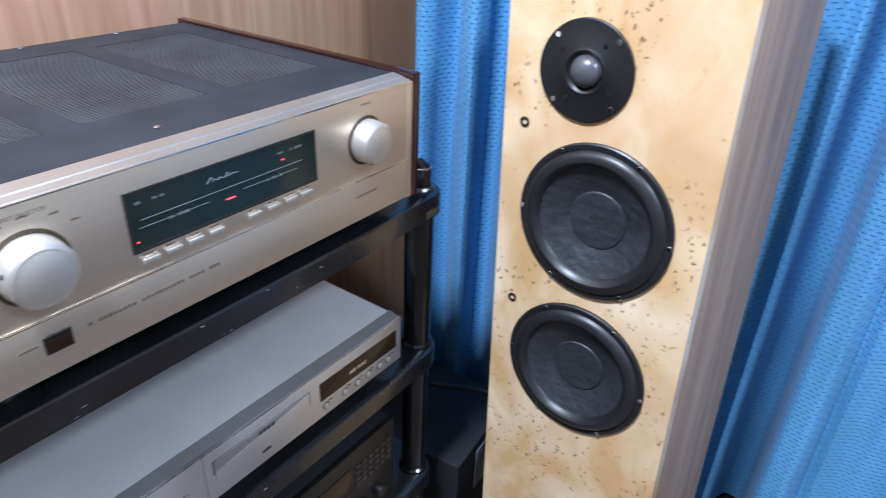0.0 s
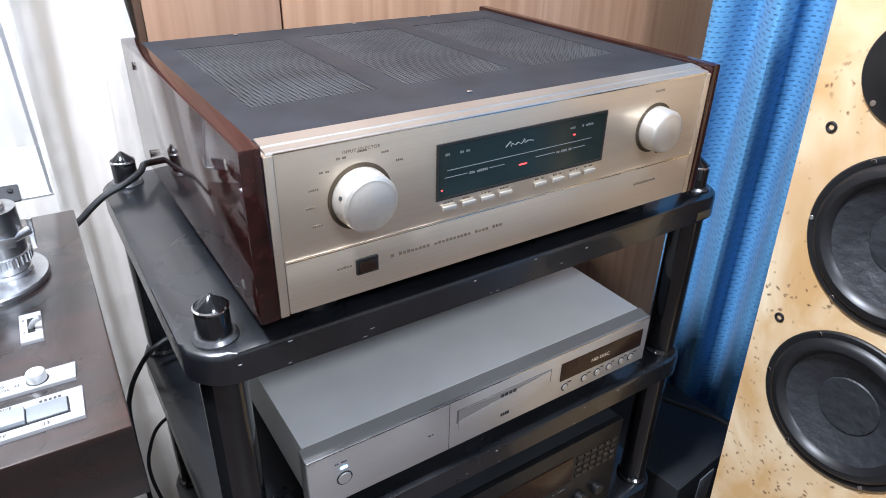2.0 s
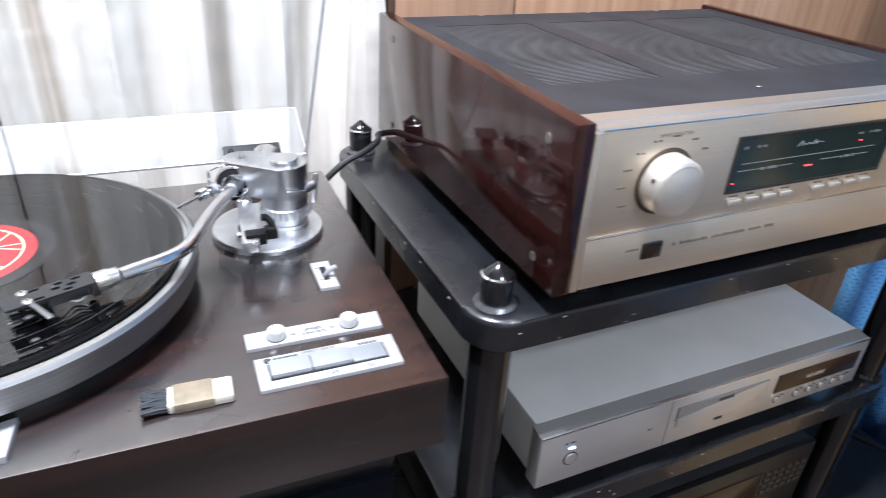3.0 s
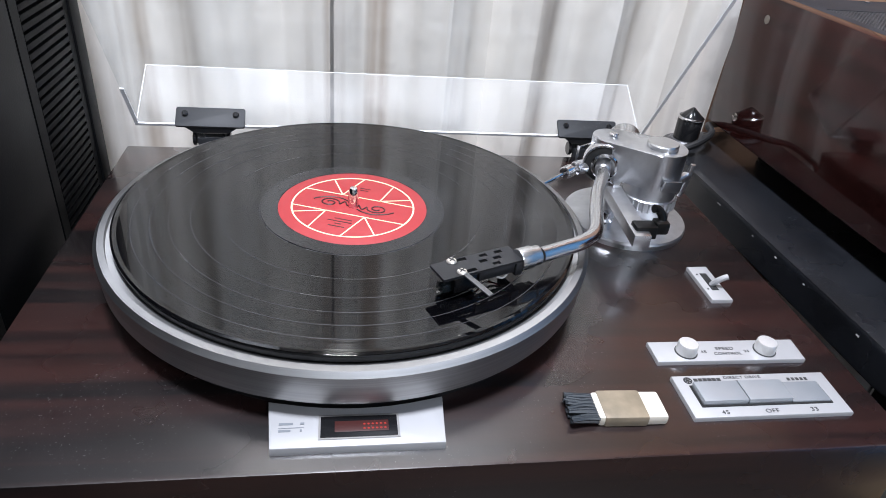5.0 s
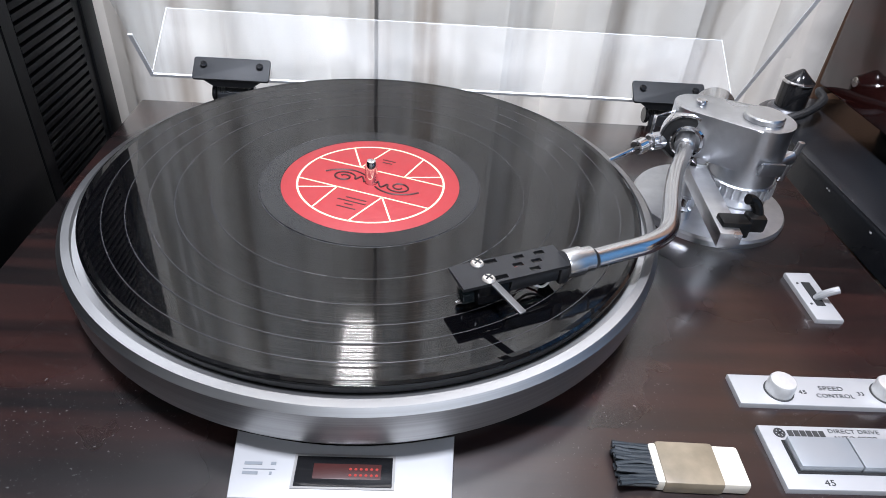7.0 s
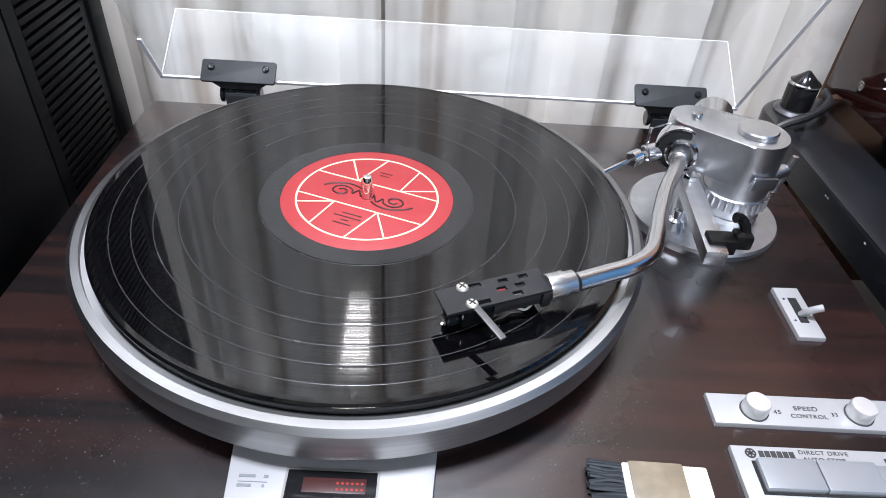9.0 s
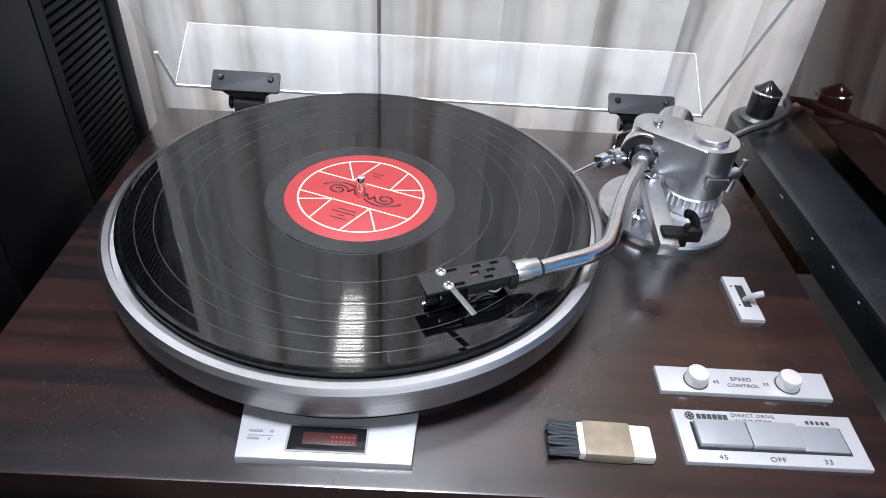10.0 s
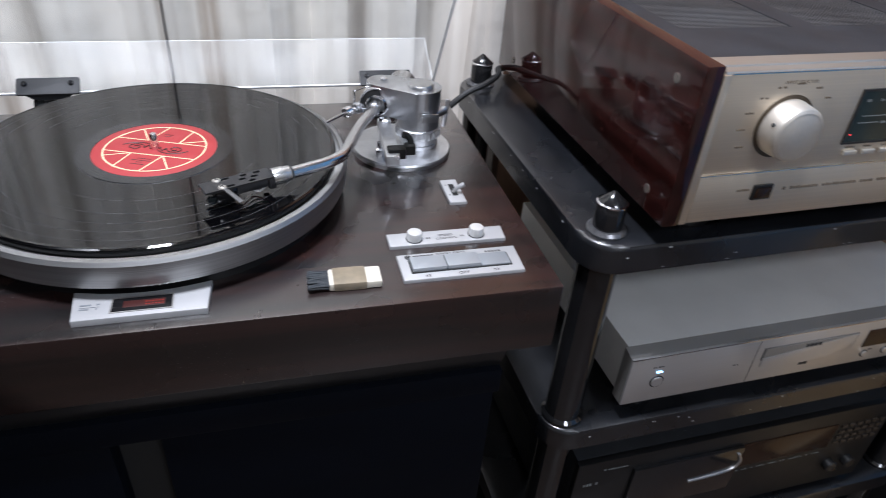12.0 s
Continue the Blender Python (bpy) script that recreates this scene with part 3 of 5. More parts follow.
def rack():
    r = thing("hifi_rack", RACK, "scuffed gloss black hi-fi rack with round posts", "rack")
    for z in SHELVES:
        bm = slab(B(), round_rect(U0, U1, V0, V1, 0.035), z - 0.032, z, 0.006, None, 3)
        low = [e for e in bm.edges if all(abs(v.co.z - z + 0.032) < 1e-5 for v in e.verts) and len(e.link_faces) == 2]
        bmesh.ops.bevel(bm, geom=low, offset=0.004, segments=2, affect="EDGES")
        shade_edges(part("shelf", bm, BLACK_LACQUER, r))
    part("badge", box(B(), U1 - 0.052, U1 - 0.03, V0 - 0.0012, V0 + 0.002, 0.69, 0.7, 0.0006), material("bronze_badge", (0.2, 0.17, 0.12), 0.4, 0.7), r, "small bronze badge")
    rnd = random.Random(12)
    bm = B()
    for z in SHELVES[:2]:
        for n in range(11):
            u, h = rnd.uniform(U0 + 0.03, U1 - 0.06), rnd.choice((-0.0052, -0.007, -0.012, -0.02, -0.026))
            wide = rnd.uniform(0.0006, 0.0022)
            box(bm, u - wide, u + wide, V0 - 0.0002, V0 + 0.002, z + h - 0.0005, z + h + rnd.uniform(0.0002, 0.0009), 0, None)
        for n in range(7):
            v = rnd.uniform(V0 + 0.05, V1 - 0.06)
            box(bm, U0 - 0.0002, U0 + 0.001, v - rnd.uniform(0.0006, 0.0025), v + 0.001, z - 0.0075, z - 0.0064)
    tagged(part("paint_chips", bm, CHIP, r, "small pale chips in the black paint"), kind="stuff")
    for u, v in POSTS:
        at = Matrix.Translation((u, v, 0))
        part("cap_collar", lathe(B(), [(0.0, 0.7155), (0.0175, 0.7155), (0.018, 0.7175), (0.0158, 0.7205), (0.0, 0.7205)], at), CHROME_DARK, r, "worn metal collar")
        cap = part("cone_cap", lathe(B(), [(0.0, 0.7206), (0.0133, 0.7206), (0.0133, 0.7435), (0.0126, 0.7452), (0.0015, 0.755), (0.0, 0.7555)], at), BLACK_GLOSS, r, "black cone-topped cap")
        part("rim_ring", lathe(B(), [(0.013, 0.7428), (0.0139, 0.7433), (0.0139, 0.7445), (0.0126, 0.7456)], at), CHROME, cap)
        for hi, lo in zip(SHELVES, SHELVES[1:]):
            part("post", lathe(B(), [(0.0225, lo), (0.0225, lo + 0.004), (0.019, lo + 0.007), (0.019, hi - 0.032)], at), BLACK_GLOSS, r)
        part("foot", lathe(B(), [(0.0, 0.0), (0.006, 0.0), (0.017, 0.012), (0.017, 0.018), (0.0, 0.018)], at), BLACK_GLOSS, r)


def shade_edges(ob):
    """Smooth shading with flat faces kept flat."""
    ob.data.shade_smooth()
    ob.data.set_sharp_from_angle(angle=radians(40))
    return ob


CHIP = material("bare_chip", (0.42, 0.42, 0.42), 0.6)
CHROME_DARK = material("worn_collar", (0.2, 0.2, 0.21), 0.3, 0.8, vary=0.3, scale=(300, 300, 300))
BLACK_GLOSS = material("gloss_black_post", (0.01, 0.01, 0.011), 0.12, vary=0.3, rough_vary=0.05, coat=0.3)
rack()


def bar_text(bm, x0, x1, z, h, n, y=-0.0003, seed=1):
    """Unreadable small print: a row of short bars on a front that faces -y."""
    rnd = random.Random(seed)
    w = (x1 - x0) / n
    for k in range(n):
        if rnd.random() < 0.14:
            continue
        box(bm, x0 + k * w, x0 + (k + 0.72) * w, y, y + 0.0006, z, z + h * rnd.uniform(0.75, 1.0))
    return bm


FRONT = pose(0, 0, 0, 90, 0, 0)


def front_text(name, text, size, x, z, mat, parent, y=-0.0004, squeeze=1.0):
    return lettering(name, text, size, Matrix.Translation((x, y, z)) @ FRONT, mat, parent, squeeze)


def amplifier():
    a = thing("amplifier", RACK @ pose(0, 0, SHELVES[0]), "champagne-gold amplifier with mahogany sides and black vented top", "amplifier")
    z0, z1 = 0.025, 0.1585
    w, d = 0.456, 0.382
    part("body", box(B(), 0.002, w - 0.002, 0.012, d - 0.001, z0 + 0.003, z1 - 0.012, 0.001), VOID, a)
    # top plate with three openings, over a dark recess
    vents = [(0.0215, 0.1365), (0.1645, 0.2825), (0.309, 0.4245)]
    vy0, vy1 = 0.0975, 0.33
    bm = holed(B(), rect(-0.0028, w + 0.0028, 0.0237, d), [rect(v[0], v[1], vy0, vy1) for v in vents], z1 - 0.004, z1 - 0.0015)
    part("top_plate", bm, TOP_BLACK, a, "black painted top plate")
    for x0, x1 in vents:
        bm = B()
        nx, ny = 30, 60
        for k in range(nx + 1):
            x = x0 + (x1 - x0) * k / nx
            box(bm, x - 0.0007, x + 0.0007, vy0, vy1, z1 - 0.0034, z1 - 0.002)
        for k in range(ny + 1):
            y = vy0 + (vy1 - vy0) * k / ny
            box(bm, x0, x1, y - 0.0007, y + 0.0007, z1 - 0.0033, z1 - 0.0019)
        tagged(part("vent_grille", bm, GRILLE_GREY, a, "perforated black vent grille"), kind="stuff")
    for x, y in ((0.1, d - 0.008), (0.25, d - 0.008), (0.36, d - 0.008), (0.2, 0.05)):
        part("screw", rod(B(), 0.0028, (x, y, z1 - 0.0016), (x, y, z1 - 0.0002), 12, 0.0004), CHROME, a)
    # front: thick face with a ridge on top, a groove, and a lower flap
    face = part("faceplate", box(B(), 0.0045, w - 0.0045, 0.0, 0.011, z0 + 0.0445, z1 - 0.0052, 0.0006), GOLD_ALU, a, "brushed champagne aluminium front")
    part("lower_flap", box(B(), 0.0047, w - 0.0047, -0.0008, 0.011, z0, z0 + 0.0432, 0.0008), GOLD_ALU, a, "fold-down lower panel")
    part("bright_line", box(B(), 0.005, w - 0.005, -0.0012, 0.006, z0 + 0.0434, z0 + 0.0443), GOLD_BRIGHT, a)
    bm = slab(B(), [(0.0002, -0.005), (0.0235, -0.005), (0.0235, 0.0), (0.0105, -0.0016), (0.0098, -0.0026), (0.0016, -0.0034)], 0.0, w, 0.0, Matrix.Translation((0, 0, z1)) @ Matrix(((0, 0, 1, 0), (1, 0, 0, 0), (0, 1, 0, 0), (0, 0, 0, 1))))
    bmesh.ops.recalc_face_normals(bm, faces=bm.faces)
    part("top_ridge", bm, RIDGE, a, "bevelled bright top edge")
    part("bright_line", box(B(), 0.0045, w - 0.0045, -0.0004, 0.001, z1 - 0.0052, z1 - 0.0042), GOLD_BRIGHT, a)
    for x0, x1 in ((-0.0027, 0.0043), (w - 0.0043, w + 0.0027)):
        part("edge_strip", box(B(), x0, x1, -0.001, 0.012, z0 - 0.001, z1 - 0.0053, 0.001), GOLD_ALU, a)
    for x0, x1 in ((-0.0187, -0.003), (w + 0.003, w + 0.0155)):
        side = part("side_panel", box(B(), x0, x1, -0.001, d + 0.0155, z0 - 0.002, z1 + 0.002, 0.002), MAHOGANY, a, "polished dark mahogany side panel")
        out = x0 if x0 < 0 else x1
        for y, z in ((0.031, z1 - 0.018), (0.031, z0 + 0.018), (d - 0.03, z1 - 0.018), (d - 0.03, z0 + 0.018)):
            dx = -0.0006 if x0 < 0 else 0.0006
            part("screw", rod(B(), 0.0042, (out - dx * 0.5, y, z), (out + dx, y, z), 14, 0.0004), BRONZED, side)
    # display window
    x0, x1, wz0, wz1 = 0.1367, 0.3165, z0 + 0.0657, z0 + 0.11
    bm = B()
    for b in ((x0 - 0.002, x1 + 0.002, wz0 - 0.002, wz0), (x0 - 0.002, x1 + 0.002, wz1, wz1 + 0.002), (x0 - 0.002, x0, wz0, wz1), (x1, x1 + 0.002, wz0, wz1)):
        box(bm, b[0], b[1], -0.0014, 0.002, b[2], b[3])
    win = part("display", box(B(), x0, x1, -0.0006, 0.004, wz0, wz1), GREEN_GLASS, a, "dark green display window")
    # proud frame, coloured dark for the shaded sides of a sunk window
    part("display_frame", bm, FRAME_SHADE, win)
    bm = B()
    box(bm, x0 + 0.008, x0 + 0.09, -0.001, 0, wz0 + 0.0225, wz0 + 0.023)
    box(bm, x0 + 0.09, x0 + 0.165, -0.001, 0, wz0 + 0.0225, wz0 + 0.023)
    box(bm, x0 + 0.006, x0 + 0.028, -0.001, 0, wz0 + 0.0165, wz0 + 0.017)
    box(bm, x0 + 0.05, x0 + 0.066, -0.001, 0, wz0 + 0.0165, wz0 + 0.017)
    box(bm, x0 + 0.1, x0 + 0.122, -0.001, 0, wz0 + 0.0165, wz0 + 0.017)
    box(bm, x0 + 0.143, x0 + 0.158, -0.001, 0, wz0 + 0.0165, wz0 + 0.017)
    bar_text(bm, x0 + 0.03, x0 + 0.049, wz0 + 0.0155, 0.0022, 10, -0.001, 3)
    bar_text(bm, x0 + 0.124, x0 + 0.142, wz0 + 0.0155, 0.0022, 10, -0.001, 4)
    bar_text(bm, x0 + 0.006, x0 + 0.012, wz1 - 0.009, 0.0022, 4, -0.001, 5)
    bar_text(bm, x0 + 0.02, x0 + 0.03, wz1 - 0.009, 0.0022, 5, -0.001, 6)
    bar_text(bm, x0 + 0.138, x0 + 0.146, wz1 - 0.009, 0.0022, 4, -0.001, 7)
    bar_text(bm, x0 + 0.152, x0 + 0.166, wz1 - 0.009, 0.0022, 6, -0.001, 8)
    small_print("scale_marks", bm, PALE_PRINT, win)
    bm = B()
    tube(bm, [(x0 + 0.066, -0.0009, wz1 - 0.0125), (x0 + 0.071, -0.0009, wz1 - 0.0085), (x0 + 0.0715, -0.0009, wz1 - 0.0125), (x0 + 0.073, -0.0009, wz1 - 0.0105), (x0 + 0.0765, -0.0009, wz1 - 0.012),
              (x0 + 0.079, -0.0009, wz1 - 0.0105), (x0 + 0.083, -0.0009, wz1 - 0.012), (x0 + 0.086, -0.0009, wz1 - 0.0085), (x0 + 0.0865, -0.0009, wz1 - 0.012), (x0 + 0.09, -0.0009, wz1 - 0.0105), (x0 + 0.096, -0.0009, wz1 - 0.0115)], 0.0004, 6)
    small_print("emblem", bm, PALE_PRINT, win)
    for dx, dz, w2 in ((0.082, 0.0125, 0.0085), (0.0025, 0.006, 0.0015), (0.142, 0.029, 0.0025)):
        part("indicator", box(B(), x0 + dx, x0 + dx + w2, -0.0014, -0.0004, wz0 + dz, wz0 + dz + 0.0011, 0.0003), RED_GLOW, win, "glowing red indicator")
    # push buttons
    for x in (0.1405, 0.16, 0.1795, 0.199, 0.238, 0.259, 0.279, 0.2975):
        part("button", box(B(), x, x + 0.0135, -0.0028, 0.001, z0 + 0.0535, z0 + 0.0575, 0.0007), KNOB, a, "small bar-shaped button")
    bm = B()
    for n, x in enumerate((0.1405, 0.16, 0.1795, 0.199, 0.238, 0.259, 0.279, 0.2975)):
        bar_text(bm, x + 0.001, x + 0.011, z0 + 0.0595, 0.0016, 6, -0.0003, 20 + n)
    bar_text(bm, 0.092, 0.205, z0 + 0.0245, 0.0028, 30, -0.0011, 40)
    bar_text(bm, 0.37, 0.405, z0 + 0.026, 0.0024, 11, -0.0011, 41)
    bar_text(bm, 0.045, 0.058, z0 + 0.0265, 0.0025, 5, -0.0011, 42)
    for n, ang in enumerate((205, 180, 158, 135, 112, 88, 62, 40)):
        cx, cz = 0.0695 + 0.041 * math.cos(radians(ang)), z0 + 0.0825 + 0.036 * math.sin(radians(ang))
        bar_text(bm, cx - 0.004, cx + 0.004, cz, 0.0017, 5, -0.0003, 60 + n)
    small_print("print", bm, INK_BROWN, face)
    front_text("print", "INPUT SELECTOR", 0.0036, 0.055, z0 + 0.1195, INK_BROWN, face)
    front_text("print", "VOLUME", 0.0032, 0.38, z0 + 0.119, INK_BROWN, face)
    # knobs
    for x, r in ((0.068, 0.0225), (0.3865, 0.0205)):
        at = Matrix.Translation((x, 0, z0 + 0.0837)) @ FRONT
        k = part("knob", lathe(B(), [(0.0, 0.019), (r - 0.003, 0.019), (r - 0.0008, 0.0178), (r, 0.016), (r + 0.001, 0.004), (r + 0.001, 0.001), (0, 0.001)], at, 72), KNOB, a, "large brushed champagne rotary knob")
        # thin raised ring; the recess's shade is put in its brown
        part("knob_recess", lathe(B(), [(r + 0.0042, 0.0), (r + 0.0042, 0.0005), (r + 0.0012, 0.0007), (r + 0.001, 0.0)], at, 72), RECESS_BROWN, k, "brown ring painted as the shaded recess behind the knob")
        part("knob_rim", lathe(B(), [(r - 0.0032, 0.0192), (r - 0.001, 0.0181), (r + 0.0001, 0.0162), (r + 0.0002, 0.0152)], at, 72), KNOB, k)
        ang = radians(160 if x < 0.2 else 255)
        part("pointer", rod(B(), 0.0016, (x + (r + 0.0002) * math.cos(ang), -0.012, z0 + 0.0837 + (r + 0.0002) * math.sin(ang)),
                            (x + (r + 0.0012) * math.cos(ang), -0.012, z0 + 0.0837 + (r + 0.0012) * math.sin(ang)), 10), INK, k)
    sw = part("power_switch", box(B(), 0.0608, 0.08, -0.0028, 0.002, z0 + 0.0178, z0 + 0.0318, 0.0008), BLACK_PLASTIC, a, "black rocker power switch")
    part("rocker", box(B(), 0.063, 0.078, -0.0042, -0.0024, z0 + 0.02, z0 + 0.0295, 0.001), AMBER, sw)
    for x, y in ((0.04, 0.05), (w - 0.04, 0.05), (0.04, d - 0.05), (w - 0.04, d - 0.05)):
        part("foot", lathe(B(), [(0.0, 0.0), (0.024, 0.0), (0.026, 0.004), (0.026, z0 + 0.004), (0.0, z0 + 0.004)], Matrix.Translation((x, y, 0)), 32), BLACK_PLASTIC, a)


amplifier()


TRAY_SHADE = material("tray_gap_shade", (0.12, 0.115, 0.11), 0.5)
STRIP_GREY = material("grey_strip", (0.31, 0.3, 0.285), 0.45, 0.5, vary=0.05)


def disc_player():
    c = thing("cd_player", RACK @ pose(0.008, 0.013, SHELVES[1] + 0.019), "slim silver compact disc player on a black rack shelf", "cd player")
    w, d, z0, z1 = 0.452, 0.31, 0.006, 0.0705
    part("cover", box(B(), 0.003, w - 0.003, 0.018, d, z0 + 0.004, z1 + 0.003, 0.0015), SILVER_PAINT, c, "silver painted metal cover")
    bm = slab(B(), [(0.0032, z0), (0.0032, z1 - 0.001), (0.0175, z1 + 0.0028), (0.0175, z0)][::-1], 0.0, w, 0.0, Matrix(((0, 0, 1, 0), (1, 0, 0, 0), (0, 1, 0, 0), (0, 0, 0, 1))))
    bmesh.ops.recalc_face_normals(bm, faces=bm.faces)
    part("top_strip", bm, STRIP_GREY, c, "darker grey sloped strip behind the front")
    face = part("faceplate", box(B(), 0.0, w, 0.0, 0.003, z0, z1, 0.0005), SILVER_FACE, c, "satin silver front")
    part("edge_line", box(B(), 0.0, w, -0.0006, 0.001, z1 - 0.0012, z1 - 0.0002), CHROME, face)
    x0 = 0.166
    low = [(x0 + 0.001 + 0.125 * k / 12, 0.0285 + 0.004 * k / 12 - 0.006 * math.sin(math.pi * k / 12)) for k in range(13)]
    # solid grey plate; the gap's shade is only its colour
    part("tray_gap", box(B(), x0 - 0.001, x0 + 0.128, -0.0004, 0.002, 0.0375, 0.0555), TRAY_SHADE, c, "grey plate painted as the shaded gap round the tray door")
    part("tray_door", slab(B(), [*low, (x0 + 0.126, 0.0545), (x0 + 0.001, 0.0405)], 0.0004, 0.0014, 0.0002, FRONT), SILVER_FACE, c, "satin disc tray door with a bowed lower edge")
    part("tray_lip", slab(B(), [(x0 + 0.001, 0.0415), (x0 + 0.126, 0.0547), (x0 + 0.001, 0.0547)], 0.0004, 0.0011, 0.0, FRONT), STRIP_GREY, c, "grey strip over the tray door")
    bm = bar_text(B(), x0 + 0.05, x0 + 0.078, 0.0478, 0.0042, 5, -0.0017, 91)
    bar_text(bm, x0 + 0.058, x0 + 0.07, 0.019, 0.004, 4, -0.0006, 92)
    bar_text(bm, 0.13, 0.138, 0.037, 0.0016, 5, -0.0006, 93)
    bar_text(bm, 0.027, 0.042, 0.0545, 0.0014, 7, -0.0006, 94)
    for x in (0.318, 0.349, 0.37, 0.39, 0.411, 0.427):
        bar_text(bm, x + 0.004, x + 0.01, 0.0235, 0.0012, 4, -0.0006, int(x * 1000))
    small_print("print", bm, INK, face)
    disp = part("display", box(B(), 0.309, 0.442, -0.001, 0.002, 0.03, 0.0555, 0.0005), AMBER, c, "smoked amber display window")
    front_text("digits", "NO DISC", 0.0068, 0.356, 0.0398, AMBER_GLOW, disp, -0.0014)
    for x in (0.318, 0.349, 0.37, 0.39, 0.411, 0.427):
        at = Matrix.Translation((x, 0, 0.0185)) @ FRONT
        part("button", lathe(B(), [(0.004, 0.0), (0.004, 0.0012), (0.0034, 0.0016), (0.0, 0.0016)], at, 24), SILVER_FACE, c, "small round button")
        part("button_ring", lathe(B(), [(0.0052, 0.0), (0.0052, 0.0005), (0.0043, 0.0005), (0.0043, 0.0)], at, 20), INK, c)
    at = Matrix.Translation((0.036, 0, 0.034)) @ FRONT
    pw = part("power_button", lathe(B(), [(0.0066, 0.0), (0.0066, 0.0014), (0.0062, 0.0017), (0.0, 0.0017)], at, 32), SILVER_FACE, c, "round power button")
    part("button_ring", lathe(B(), [(0.0082, 0.0), (0.0082, 0.0006), (0.0068, 0.0006), (0.0068, 0.0)], at, 32), INK, pw)
    part("indicator", box(B(), 0.0325, 0.0395, -0.0012, 0.001, 0.0468, 0.0486, 0.0005), BLUE_GLOW, c, "glowing blue indicator")
    part("seam", box(B(), x0 - 0.0105, x0 - 0.01, -0.0003, 0.002, z0, z1 - 0.002), INK, face)
    for x, y in ((0.045, 0.04), (w - 0.045, 0.04), (0.045, d - 0.04), (w - 0.045, d - 0.04)):
        part("foot", lathe(B(), [(0.0, -0.019), (0.02, -0.019), (0.021, -0.016), (0.019, z0 + 0.005), (0.0, z0 + 0.005)], Matrix.Translation((x, y, 0)), 24), BLACK_PLASTIC, c)


disc_player()


def cassette_deck():
    c = thing("cassette_deck", RACK @ pose(-0.016, 0.018, SHELVES[2]), "black cassette deck with a smoked window on a rack shelf", "cassette deck")
    w, d, z0, z1 = 0.47, 0.3, 0.012, 0.165
    part("body", box(B(), 0.002, w - 0.002, 0.008, d, z0, z1, 0.002), BLACK_METAL, c)
    face = part("faceplate", box(B(), 0.0, w, 0.0, 0.009, z0, z1, 0.0015), BLACK_PLASTIC, c, "black front panel")
    part("display", box(B(), 0.235, 0.382, -0.0015, 0.002, 0.095, 0.14, 0.001), AMBER, c, "smoked brown window")
    door = part("cassette_door", box(B(), 0.075, 0.232, -0.006, 0.001, 0.06, 0.142, 0.003), BLACK_GLOSS, c, "gloss black cassette door")
    part("door_curve", tube(B(), [(0.16, -0.0065, 0.098), (0.2, -0.0065, 0.1), (0.224, -0.0065, 0.105), (0.231, -0.0065, 0.118), (0.224, -0.0065, 0.133)], 0.002, 8), ALU, door)
    for i in range(6):
        for j in range(4):
            part("key", box(B(), 0.39 + i * 0.0125, 0.3985 + i * 0.0125, -0.002, 0.001, 0.098 + j * 0.011, 0.1035 + j * 0.011, 0.0005), KEY_DARK, c)
    for x in (0.403, 0.435):
        at = Matrix.Translation((x, 0, 0.055)) @ FRONT
        part("knob", lathe(B(), [(0.009, 0.0), (0.009, 0.008), (0.0075, 0.0095), (0.0, 0.0095)], at, 28), BLACK_PLASTIC, c)
    part("jack", rod(B(), 0.0032, (0.42, -0.004, 0.038), (0.42, 0.001, 0.038), 14, 0.0006), CHROME, c)
    bm = bar_text(B(), 0.012, 0.032, 0.124, 0.005, 5, -0.0006, 7)
    bar_text(bm, 0.035, 0.07, 0.148, 0.0018, 12, -0.0006, 8)
    bar_text(bm, 0.24, 0.38, 0.085, 0.0016, 30, -0.0006, 9)
    small_print("print", bm, PALE_PRINT, face)
    for x, y in ((0.045, 0.04), (w - 0.045, 0.04), (0.045, d - 0.04), (w - 0.045, d - 0.04)):
        part("foot", rod(B(), 0.016, (x, y, 0.0), (x, y, z0 + 0.002), 20), BLACK_PLASTIC, c)


KEY_DARK = material("dark_brown_key", (0.06, 0.048, 0.04), 0.4, 0.3)
cassette_deck()


# ---- turntable ----
ZT, PY = 0.72, 0.0075
CLIP_BLACK = material("soft_black_clip", (0.004, 0.004, 0.004), 0.35, spec=0.3, vary=0.3)
PLATTER_ALU = turned(material("turned_aluminium", (0.38, 0.378, 0.375), 0.44, 1.0, vary=0.15, scale=(8, 8, 900)), 0.6)


